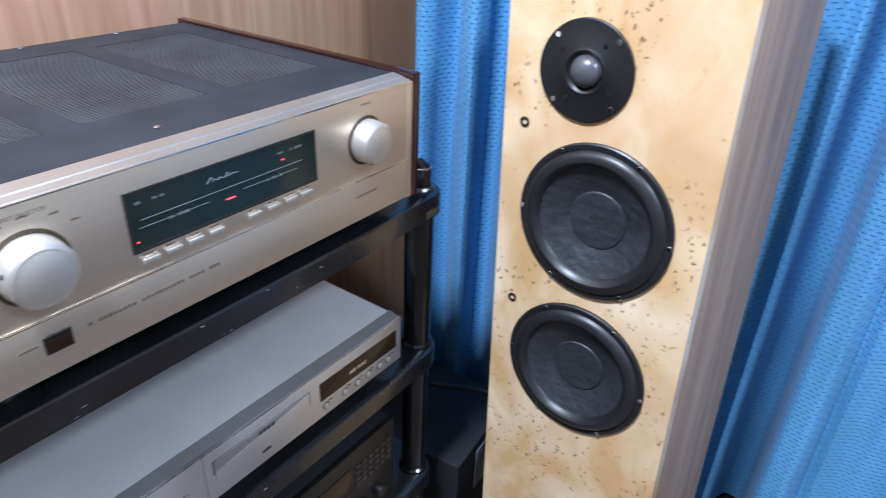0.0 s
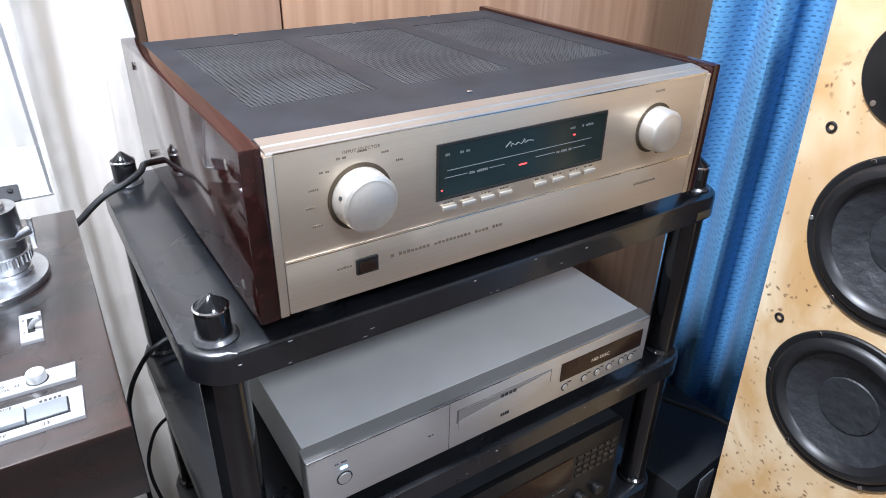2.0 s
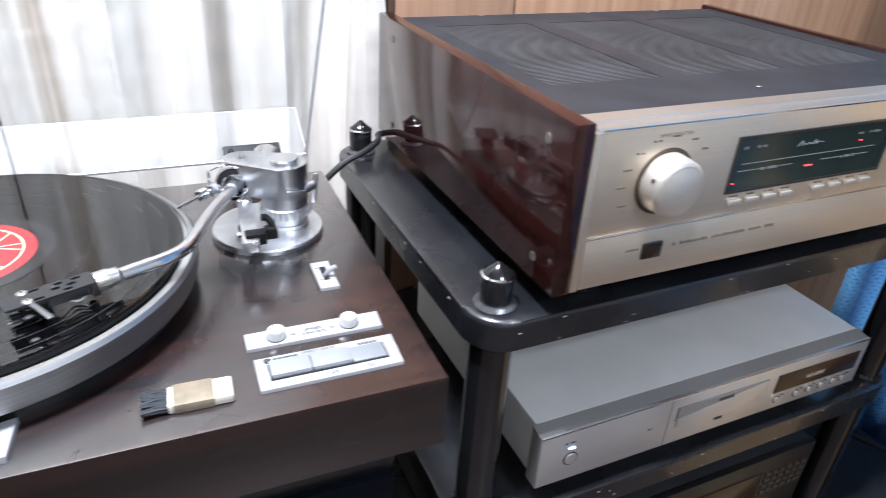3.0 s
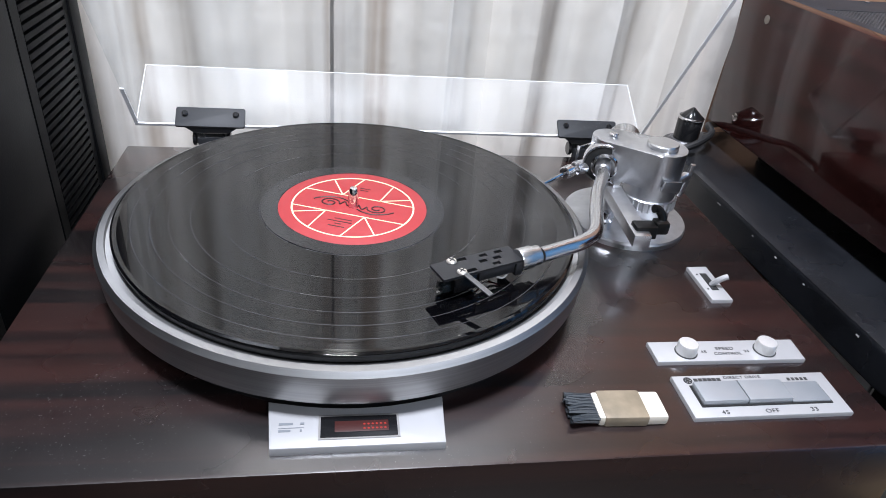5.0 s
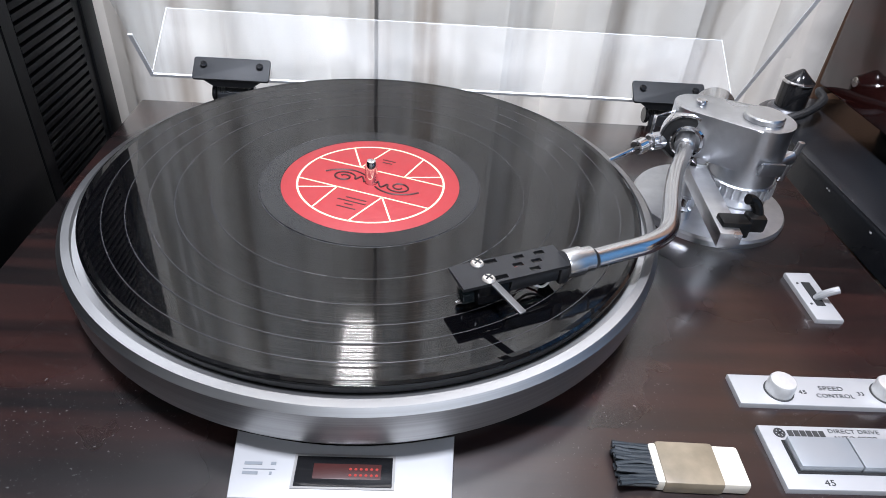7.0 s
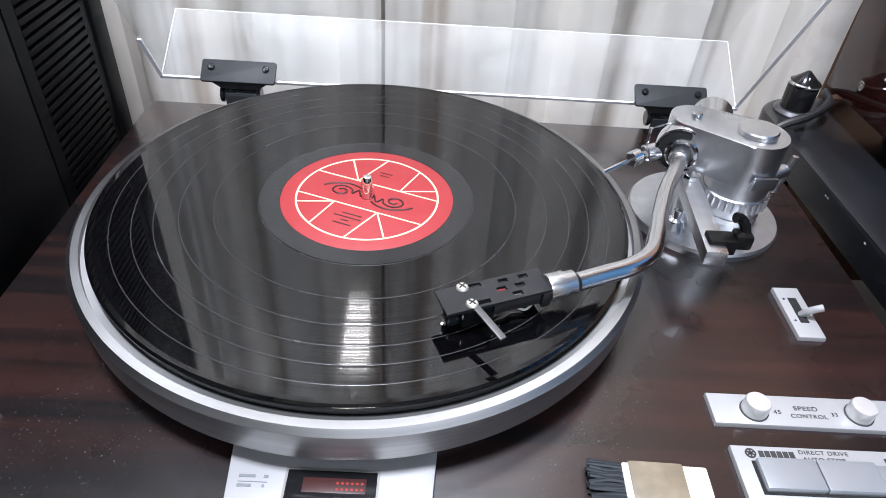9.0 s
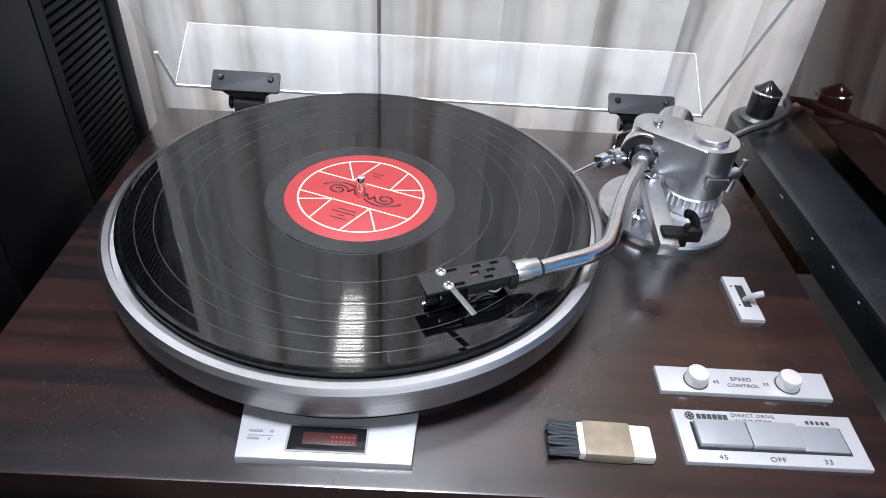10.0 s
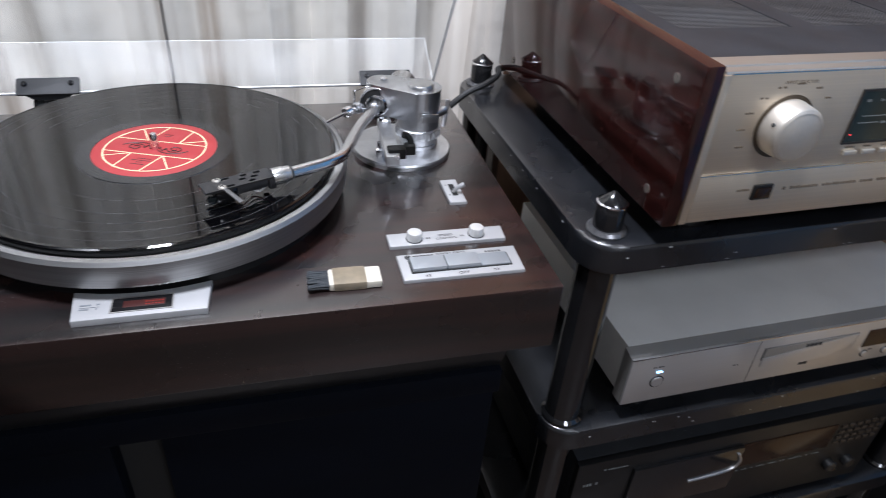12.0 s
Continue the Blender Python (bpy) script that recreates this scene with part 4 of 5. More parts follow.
def turntable():
    base = 0.613
    t = thing("turntable", pose(0, 0, base), "dark ebony-veneered turntable with its clear lid raised", "turntable")
    z = ZT - base
    X0, X1, Y0, Y1 = -0.197, 0.304, -0.181, 0.189
    part("plinth", box(B(), X0, X1, Y0, Y1, z - 0.062, z, 0.0018), EBONY, t, "dark ebony veneer plinth with chipped edges")
    bm = slab(B(), [(Y0 + 0.012, z - 0.0625), (Y0 + 0.03, 0.0), (Y1 - 0.03, 0.0), (Y1 - 0.012, z - 0.0625)], X0 + 0.03, X1 - 0.03, 0.0, Matrix(((0, 0, 1, 0), (1, 0, 0, 0), (0, 1, 0, 0), (0, 0, 0, 1))))
    bmesh.ops.recalc_face_normals(bm, faces=bm.faces)
    part("lower_base", bm, BLACK_PLASTIC, t, "sloping black lower base")
    # platter
    at = Matrix.Translation((0, PY, z))
    part("platter_skirt", lathe(B(), [(0.0, 0.0), (0.148, 0.0), (0.15, 0.013), (0.0, 0.013)], at, 96), BLACK_PLASTIC, t)
    pl = part("platter", lathe(B(), [(0.0, 0.0132), (0.1568, 0.0132), (0.1586, 0.0142), (0.1596, 0.0165), (0.1611, 0.0334), (0.1585, 0.0361), (0.1546, 0.0366), (0.1542, 0.0335), (0.151, 0.0335), (0.0, 0.0335)], at, 160), PLATTER_ALU, t, "brushed aluminium platter")
    part("platter_mat", lathe(B(), [(0.0, 0.0342), (0.1495, 0.0342), (0.1498, 0.037), (0.148, 0.0384), (0.0, 0.0384)], at, 96), BLACK_RUBBER, pl, "black rubber mat")
    part("spindle", lathe(B(), [(0.0035, 0.036), (0.0035, 0.051), (0.0024, 0.0545), (0.0, 0.0555)], at, 20), CHROME, pl)
    # strobe plate in front of the platter, its back edge hollowed round it
    outline = [(-0.0425, -0.1698), (0.0435, -0.1698), (0.0455, -0.142)]
    for k in range(11):
        x = 0.0455 - 0.091 * k / 10
        outline.append((x, PY - math.sqrt(0.1525 ** 2 - x * x)))
    outline[2] = (0.0455, outline[3][1])
    strobe = part("strobe_plate", slab(B(), [outline[0], outline[1], *outline[3:]], z, z + 0.005, 0.0006), ALU_PALE, t, "white anodised strobe plate")
    win = part("strobe_window", box(B(), -0.0185, 0.02, -0.1645, -0.1505, z + 0.0042, z + 0.0054, 0.0004), BLACK_GLOSS, strobe, "dark strobe window with a red glow")
    part("strobe_lens", box(B(), -0.0115, 0.0155, -0.161, -0.154, z + 0.0051, z + 0.0056, 0.0002), STROBE_GLOW, win, "dull red strobe lens")
    bm = B()
    for i in range(3, 9):
        for j in range(2):
            rod(bm, 0.0006, (-0.003 + i * 0.0021, -0.1565 - j * 0.0028, z + 0.0054), (-0.003 + i * 0.0021, -0.1565 - j * 0.0028, z + 0.0058), 8)
    tagged(part("strobe_dots", bm, STROBE_DOT, win, "glowing red strobe dots"), kind="stuff")
    bm = B()
    for b in ((-0.0195, 0.021, -0.1655, -0.1646), (-0.0195, 0.021, -0.1504, -0.1495), (-0.0195, -0.0186, -0.1646, -0.1504), (0.0201, 0.021, -0.1646, -0.1504)):
        box(bm, b[0], b[1], b[2], b[3], z + 0.0045, z + 0.0055)
    part("window_frame", bm, STRIP_GREY, win)
    bm = B()
    for k, (x0, x1, y) in enumerate(((-0.039, -0.032, -0.155), (-0.039, -0.033, -0.1595), (-0.0285, -0.0265, -0.155), (-0.0285, -0.0275, -0.1595), (-0.039, -0.0265, -0.1572))):
        box(bm, x0, x1, y, y + (0.0013 if k < 4 else 0.0003), z + 0.0051, z + 0.0053)
    small_print("print", bm, KEY_GREY, strobe)
    # speed control plate
    sp = part("speed_plate", slab(B(), [(0.1805, -0.1136), (0.278, -0.1142), (0.2795, -0.0952), (0.1805, -0.0952)], z, z + 0.003, 0.0006), ALU_PALE, t, "white anodised speed control plate")
    for x in (0.202, 0.2548):
        k = part("speed_knob", lathe(B(), [(0.0064, 0.0), (0.0062, 0.0062), (0.0057, 0.0071), (0.0052, 0.0072), (0.0, 0.0068)], Matrix.Translation((x, -0.1052, z + 0.0031)), 36), TURNED, sp, "small bright turned knob")
        part("knob_ring", lathe(B(), [(0.007, 0.0031), (0.007, 0.0035), (0.0062, 0.0037)], Matrix.Translation((x, -0.1052, z)), 36), INK, k)
    flat = lambda x, y, zz: Matrix.Translation((x, y, z + zz))  # noqa: E731
    lettering("print", "SPEED", 0.0037, flat(0.2225, -0.1042, 0.0032), INK, sp, 1.15)
    lettering("print", "CONTROL", 0.0033, flat(0.2195, -0.1087, 0.0032), INK, sp, 1.1)
    lettering("print", "45", 0.0034, flat(0.2115, -0.1068, 0.0032), INK, sp, 1.15)
    lettering("print", "33", 0.003, flat(0.2405, -0.1068, 0.0032), INK, sp, 1.15)
    # control plate with three keys
    cp = part("control_plate", slab(B(), [(0.183, -0.159), (0.2795, -0.159), (0.2808, -0.126), (0.183, -0.126)], z, z + 0.003, 0.0006), ALU_PALE, t, "white anodised control plate")
    # flat black box in place of a shaded well
    part("key_well", box(B(), 0.1905, 0.2715, -0.1515, -0.1345, z + 0.0026, z + 0.0035), VOID, cp)
    for n, (x0, x1, h, mat) in enumerate(((0.1905, 0.2175, 0.007, KEY_PALE), (0.218, 0.245, 0.007, KEY_PALE), (0.2455, 0.2695, 0.0046, KEY_GREY))):
        part("key", box(B(), x0 + 0.001, x1 + 0.001, -0.1505, -0.1348, z + 0.003, z + h, 0.0008), mat, cp, "grey piano key" if n == 2 else "pale silver piano key")
    lettering("print", "45", 0.004, flat(0.2, -0.157, 0.0032), INK, cp, 1.15)
    lettering("print", "OFF", 0.004, flat(0.2265, -0.157, 0.0032), INK, cp, 1.15)
    lettering("print", "33", 0.004, flat(0.2545, -0.157, 0.0032), INK, cp, 1.15)
    lettering("print", "DIRECT DRIVE", 0.003, flat(0.2145, -0.1297, 0.0032), INK, cp, 1.15)
    lettering("print", "AUTO STOP", 0.003, flat(0.2155, -0.1334, 0.0032), INK, cp, 1.15)
    bm = lathe(B(), [(0.0019, 0.0031), (0.0026, 0.0031), (0.0026, 0.0034), (0.0019, 0.0034)], Matrix.Translation((0.1915, -0.1303, z)), 24)
    for k in range(3):
        box(bm, -0.0019, 0.0019, -0.00035, 0.00035, z + 0.0031, z + 0.0034, 0, Matrix.Translation((0.1915, -0.1303, 0)) @ pose(0, 0, 0, 0, 0, 60 * k + 30))
    for k in range(6):
        box(bm, 0.1953 + k * 0.0029, 0.1977 + k * 0.0029, -0.1321, -0.1288, z + 0.0031, z + 0.0033)
    for k in range(5):
        box(bm, 0.2545 + k * 0.0028, 0.2562 + k * 0.0028, -0.1325, -0.1303, z + 0.0031, z + 0.0033)
    small_print("emblem", bm, INK, cp)
    # cueing lever
    lp = part("lever_plate", slab(B(), [(0.2465, -0.0525), (0.262, -0.0525), (0.262, -0.0108), (0.2465, -0.0112)], z, z + 0.003, 0.0006), ALU_PALE, t, "white anodised cueing lever plate")
    # flat black box in place of a shaded slot
    part("slot", box(B(), 0.252, 0.257, -0.041, -0.0205, z + 0.0026, z + 0.0034), VOID, lp)
    part("lever", tube(B(), [(0.2545, -0.0345, z + 0.003), (0.256, -0.036, z + 0.007), (0.259, -0.0375, z + 0.0105), (0.2625, -0.038, z + 0.0125)], 0.0021, 10), ALU_PALE, lp, "pale cueing lever")
    bm = B()
    for y in (-0.0245, -0.0425):
        rod(bm, 0.0007, (0.2495, y + 0.003, z + 0.0026), (0.2495, y + 0.003, z + 0.0034), 8)
    small_print("dot", bm, INK, lp)
    # hinges and lid
    for x0, x1 in ((-0.154, -0.094), (0.201, 0.261)):
        m = Matrix.Translation(((x0 + x1) / 2, 0.197, ZT + 0.0255 - base)) @ pose(0, 0, 0, -52, 0, 0)
        hw = (x1 - x0) / 2
        h = part("hinge", slab(B(), round_rect(-hw, hw, -0.0105, 0.009, 0.002, 4), 0.0, 0.0022, 0.0005, m @ pose(0, 0, 0, 90, 0, 0)), BLACK_METAL, t, "black steel lid hinge")
        xm = (x0 + x1) / 2
        part("bracket", slab(B(), [(xm - 0.024, z + 0.0185), (xm - 0.015, z + 0.0125), (xm + 0.015, z + 0.0125), (xm + 0.024, z + 0.0185)], -0.2015, -0.1925, 0.0, pose(0, 0, 0, 90, 0, 0)), BLACK_METAL, h)
        for dx in (-0.0165, 0.0135):
            part("spring_plate", rod(B(), 0.0068, (xm + dx, 0.196, z + 0.006), (xm + dx + 0.003, 0.196, z + 0.006), 18, 0.0006), BLACK_GLOSS, h)
        coil = lathe(B(), [(0.0046 + 0.0009 * (n % 2), 0.0009 * n) for n in range(31)], Matrix.Translation((xm - 0.0135, 0.196, z + 0.006)) @ pose(0, 0, 0, 0, 90, 0), 16)
        part("spring", coil, SPRING_STEEL, h, "dark coil spring")
        part("leg", box(B(), (x0 + x1) / 2 - 0.012, (x0 + x1) / 2 + 0.012, 0.1895, 0.1935, z - 0.03, z + 0.008, 0.0008), BLACK_METAL, h)
        for dx in (-0.022, 0.022):
            p = m @ Vector((dx, -0.0023, 0.002))
            q = m @ Vector((dx, -0.0042, 0.002))
            part("screw", rod(B(), 0.0028, p, q, 12, 0.0005), BLACK_GLOSS, h)
    lid(t, base)
    tonearm(t, base)


SPRING_STEEL = material("spring_steel", (0.16, 0.16, 0.16), 0.3, 0.9)
KEY_PALE = material("pale_key", (0.33, 0.35, 0.37), 0.32, 0.45, vary=0.03)


EDGE_GLINT = material("painted_edge_glint", (0.92, 0.93, 0.94), 0.5, vary=0.03)


def lid(t, base):
    """A clear box, open at 62 degrees: its back wall leans to the curtain and its top rises from there."""
    z = ZT + 0.0165 - base
    m = Matrix.Translation((0, 0.2, z)) @ pose(0, 0, 0, -58, 0, 0)
    x0, x1, dep, h, th = -0.19, 0.29, 0.37, 0.068, 0.0032
    bm = box(B(), x0, x1, -dep, 0.0, 0.0, h)
    bmesh.ops.delete(bm, geom=[f for f in bm.faces if f.normal.z < -0.9], context="FACES_ONLY")
    bmesh.ops.recalc_face_normals(bm, faces=bm.faces)
    bmesh.ops.solidify(bm, geom=list(bm.faces), thickness=th)
    bmesh.ops.recalc_face_normals(bm, faces=bm.faces)
    bmesh.ops.transform(bm, matrix=m, verts=bm.verts)
    ob = part("lid", bm, ACRYLIC, t, "clear acrylic dust cover, raised")
    ob.visible_shadow = False
    # white strips paint the bright lines along the lid's rim and corners
    for b in ((x0, x1, -th, 0.0, -0.0018, -0.0002), (x0, x0 + th, -0.05, -th, -0.0016, -0.0002), (x1 - th, x1, -dep, -th, -0.0008, -0.0002), (x0, x1, 0.0002, 0.0007, h - 0.0005, h),
              (x0, x0 + 0.0005, 0.0002, 0.0006, 0.0, h), (x1 - 0.0005, x1, 0.0002, 0.0006, 0.0, h)):
        edge = box(B(), *b)
        bmesh.ops.transform(edge, matrix=m, verts=edge.verts)
        part("edge_glint_strip", edge, EDGE_GLINT, ob, "white strip painted as a bright acrylic edge")


def tonearm(t, base):
    k = ZT - base
    arm = part("arm_base", lathe(B(), [(0.0, 0.0), (0.0495, 0.0), (0.05, 0.004), (0.049, 0.0058), (0.0, 0.006)], Matrix.Translation((0.2245, 0.064, k)), 72), CAST, t, "satin alloy tonearm base disc")
    cx, cy = 0.2415, 0.0655
    at = Matrix.Translation((cx, cy, k))
    part("tower", lathe(B(), [(0.0, 0.006), (0.0205, 0.006), (0.0205, 0.0095), (0.0195, 0.01), (0.0195, 0.0165), (0.0, 0.0165)], at, 48), CAST, arm)
    bm = lathe(B(), [(0.0215, 0.0165), (0.0222, 0.017), (0.0222, 0.0255), (0.0215, 0.026), (0.0, 0.026), (0.0, 0.0165)], at, 48)
    for n in range(30):
        a = 2 * math.pi * n / 30
        rod(bm, 0.0012, (cx + 0.0221 * math.cos(a), cy + 0.0221 * math.sin(a), k + 0.0172), (cx + 0.0221 * math.cos(a), cy + 0.0221 * math.sin(a), k + 0.0253), 6)
    part("height_ring", bm, CAST, arm, "ribbed height adjusting ring")
    # housing: a rounded block drawn out towards the pivot
    ex, ey = 0.2085, 0.0835
    ang = math.atan2(cy - ey, cx - ex)
    out = [(cx + 0.0212 * math.cos(ang + a), cy + 0.0212 * math.sin(ang + a)) for a in (radians(-90 + 180 * n / 20) for n in range(21))]
    out += [(ex + 0.0165 * math.cos(ang + a), ey + 0.0165 * math.sin(ang + a)) for a in (radians(90 + 180 * n / 14) for n in range(15))]
    bm = slab(B(), out, k + 0.0365, k + 0.066, 0.0012)
    part("housing", shade_ready(bm), CAST, arm, "satin alloy pivot housing")
    part("housing_collar", lathe(B(), [(0.0208, 0.026), (0.0208, 0.0364)], at, 48), CAST, arm)
    part("cap", lathe(B(), [(0.0, 0.0662), (0.0125, 0.0662), (0.0125, 0.069), (0.0117, 0.07), (0.0, 0.07)], Matrix.Translation((cx + 0.001, cy - 0.001, k)), 40), ALU, arm, "round bright cap")
    part("screw", rod(B(), 0.0036, (ex, ey, k + 0.066), (ex, ey, k + 0.0688), 16, 0.0006), CHROME, arm)
    # bearing ring on the face towards the record, and the tube
    pivot = Vector((0.2005, 0.073, k + 0.0475))
    aim = Vector((-0.36, -0.93, 0.0)).normalized()
    turn = aim.to_track_quat("Z", "Y").to_matrix().to_4x4()
    part("bearing_rim", lathe(B(), [(0.0165, -0.006), (0.0168, 0.0035), (0.0162, 0.0048), (0.0148, 0.0048), (0.0146, 0.003)], Matrix.Translation(pivot) @ turn, 40), CHROME, arm, "bright bevelled bearing rim")
    # closed black disc, the opening's darkness is its colour
    part("bearing_dark_disc", lathe(B(), [(0.0147, -0.004), (0.0147, 0.0042), (0.013, 0.0045), (0.0, 0.0045)], Matrix.Translation(pivot) @ turn, 40), VOID, arm, "black disc painted as the dark bearing opening")
    part("bearing_ring", lathe(B(), [(0.0108, 0.0053), (0.0108, 0.0085), (0.0098, 0.0095), (0.0082, 0.0095), (0.0078, 0.006)], Matrix.Translation(pivot + Vector((0.001, -0.0005, 0))) @ turn, 40), CHROME, arm, "polished bearing ring")
    part("bearing_stub", rod(B(), 0.0062, pivot + 0.002 * aim, pivot + 0.019 * aim, 20, 0.0008), CAST, arm)
    zh = k + 0.0535
    pts = [pivot + 0.012 * aim, pivot + 0.03 * aim + Vector((0, 0, 0.001)), (0.1765, 0.018, k + 0.0495), (0.165, -0.012, k + 0.051), (0.1585, -0.031, k + 0.052),
           (0.151, -0.048, k + 0.053), (0.1385, -0.0595, k + 0.0535), (0.124, -0.0665, zh), (0.109, -0.0735, zh)]
    part("arm_tube", tube(B(), pts, 0.0048, 18), ARM_TUBE, arm, "polished J-shaped arm tube")
    # collar and headshell
    head = Vector((0.0945, -0.0785, zh))
    way = Vector((0.0435, -0.0965, 0)) - Vector((0.0945, -0.0755, 0))
    way.normalize()
    hm = Matrix.Translation(head) @ pose(0, 0, 0, 0, 0, math.degrees(math.atan2(way.y, way.x)))
    part("collar", lathe(B(), [(0.0, 0.0), (0.0065, 0.0), (0.0068, 0.001), (0.0068, 0.009), (0.006, 0.0095), (0.006, 0.0145), (0.0, 0.0145)],
                         Matrix.Translation(hm @ Vector((0.001, 0, 0.0))) @ (-way).to_track_quat("Z", "Y").to_matrix().to_4x4(), 28), ALU, arm, "silver locking collar")
    shell(arm, hm, k)
    # arm rest bar with clip
    bar = part("rest_bar", box(B(), -0.0062, 0.0062, -0.077, 0.005, -0.0095, 0.0, 0.0006, Matrix.Translation((0.2045, 0.054, k + 0.0365)) @ pose(0, 0, 0, 0, 0, -4.0)), CAST, arm, "flat alloy arm rest bar")
    part("pivot_post", rod(B(), 0.0055, (0.2045, 0.052, k + 0.006), (0.2045, 0.052, k + 0.031), 18), CAST, bar)
    part("lock_nut", rod(B(), 0.0048, (0.2045, 0.053, k + 0.0365), (0.2045, 0.053, k + 0.0405), 6, 0.0006), CHROME, bar)
    bm = box(B(), 0.196, 0.2125, -0.0165, -0.0055, k + 0.0295, k + 0.0395, 0.0014)
    box(bm, 0.2115, 0.222, -0.0145, -0.0045, k + 0.032, k + 0.0415, 0.002)
    tube(bm, [(0.2185, -0.0085, k + 0.039), (0.2175, -0.006, k + 0.044), (0.2145, -0.0045, k + 0.0475), (0.211, -0.005, k + 0.0485)], 0.0031, 10)
    part("rest_clip", bm, CLIP_BLACK, bar, "black rubber arm clip")
    # lift post
    part("lift_post", lathe(B(), [(0.0, 0.006), (0.0055, 0.006), (0.0055, 0.013), (0.003, 0.0145), (0.003, 0.02), (0.0, 0.021)], Matrix.Translation((0.1985, 0.041, k)), 20), CHROME, arm)
    # counterweight behind the housing
    back = Vector((0.2275, 0.1, k + 0.0455))
    part("counterweight", lathe(B(), [(0.0, 0.0), (0.0125, 0.0), (0.014, 0.0015), (0.014, 0.026), (0.013, 0.0275), (0.0, 0.0275)], Matrix.Translation(back) @ Vector((0.36, 0.93, 0.1)).to_track_quat("Z", "Y").to_matrix().to_4x4(), 36), ALU, arm, "cylindrical counterweight")
    part("weight_stub", rod(B(), 0.006, (0.2145, 0.086, k + 0.05), back, 16), CHROME, arm)
    # skating weight on a thin lever
    sk = part("skating_lever", rod(B(), 0.0016, (0.148, 0.0555, k + 0.036), (0.184, 0.0785, k + 0.042), 10), CHROME, arm, "thin skating compensator rod")
    part("skating_weight", rod(B(), 0.0052, (0.1675, 0.068, k + 0.0395), (0.1745, 0.0725, k + 0.0405), 20, 0.0008), CHROME, sk)
    part("skating_post", rod(B(), 0.0058, (0.1775, 0.0745, k + 0.041), (0.204, 0.084, k + 0.0425), 16, 0.0012), CAST, sk)
    part("skating_pin", rod(B(), 0.0011, (0.1785, 0.0765, k + 0.043), (0.1785, 0.0765, k + 0.0595), 8), CHROME, sk)
    part("skating_thread", tube(B(), [(0.1785, 0.0765, k + 0.0585), (0.187, 0.079, k + 0.0605), (0.1985, 0.084, k + 0.0615)], 0.0006, 6), CHROME, sk)
    # clamp lever on the far side of the tower
    cl = part("clamp_arm", rod(B(), 0.0042, (0.25, 0.051, k + 0.04), (0.2675, 0.06, k + 0.043), 14, 0.0008), CAST, arm)
    part("clamp_lever", box(B(), -0.0022, 0.0022, -0.0015, 0.0015, -0.017, 0.014, 0.001, Matrix.Translation((0.2685, 0.0605, k + 0.0405)) @ pose(0, 0, 0, 8, 4, 0)), CAST, cl)
    part("clamp_lip", box(B(), -0.0095, 0.0095, -0.0014, 0.0014, -0.0045, 0.0045, 0.0012, Matrix.Translation((0.2475, 0.0432, k + 0.0415)) @ pose(0, 0, 0, 0, 8, 16)), CAST, cl)


def shade_ready(bm):
    for f in bm.faces:
        if abs(f.normal.z) < 0.3:
            f.smooth = True
    return bm


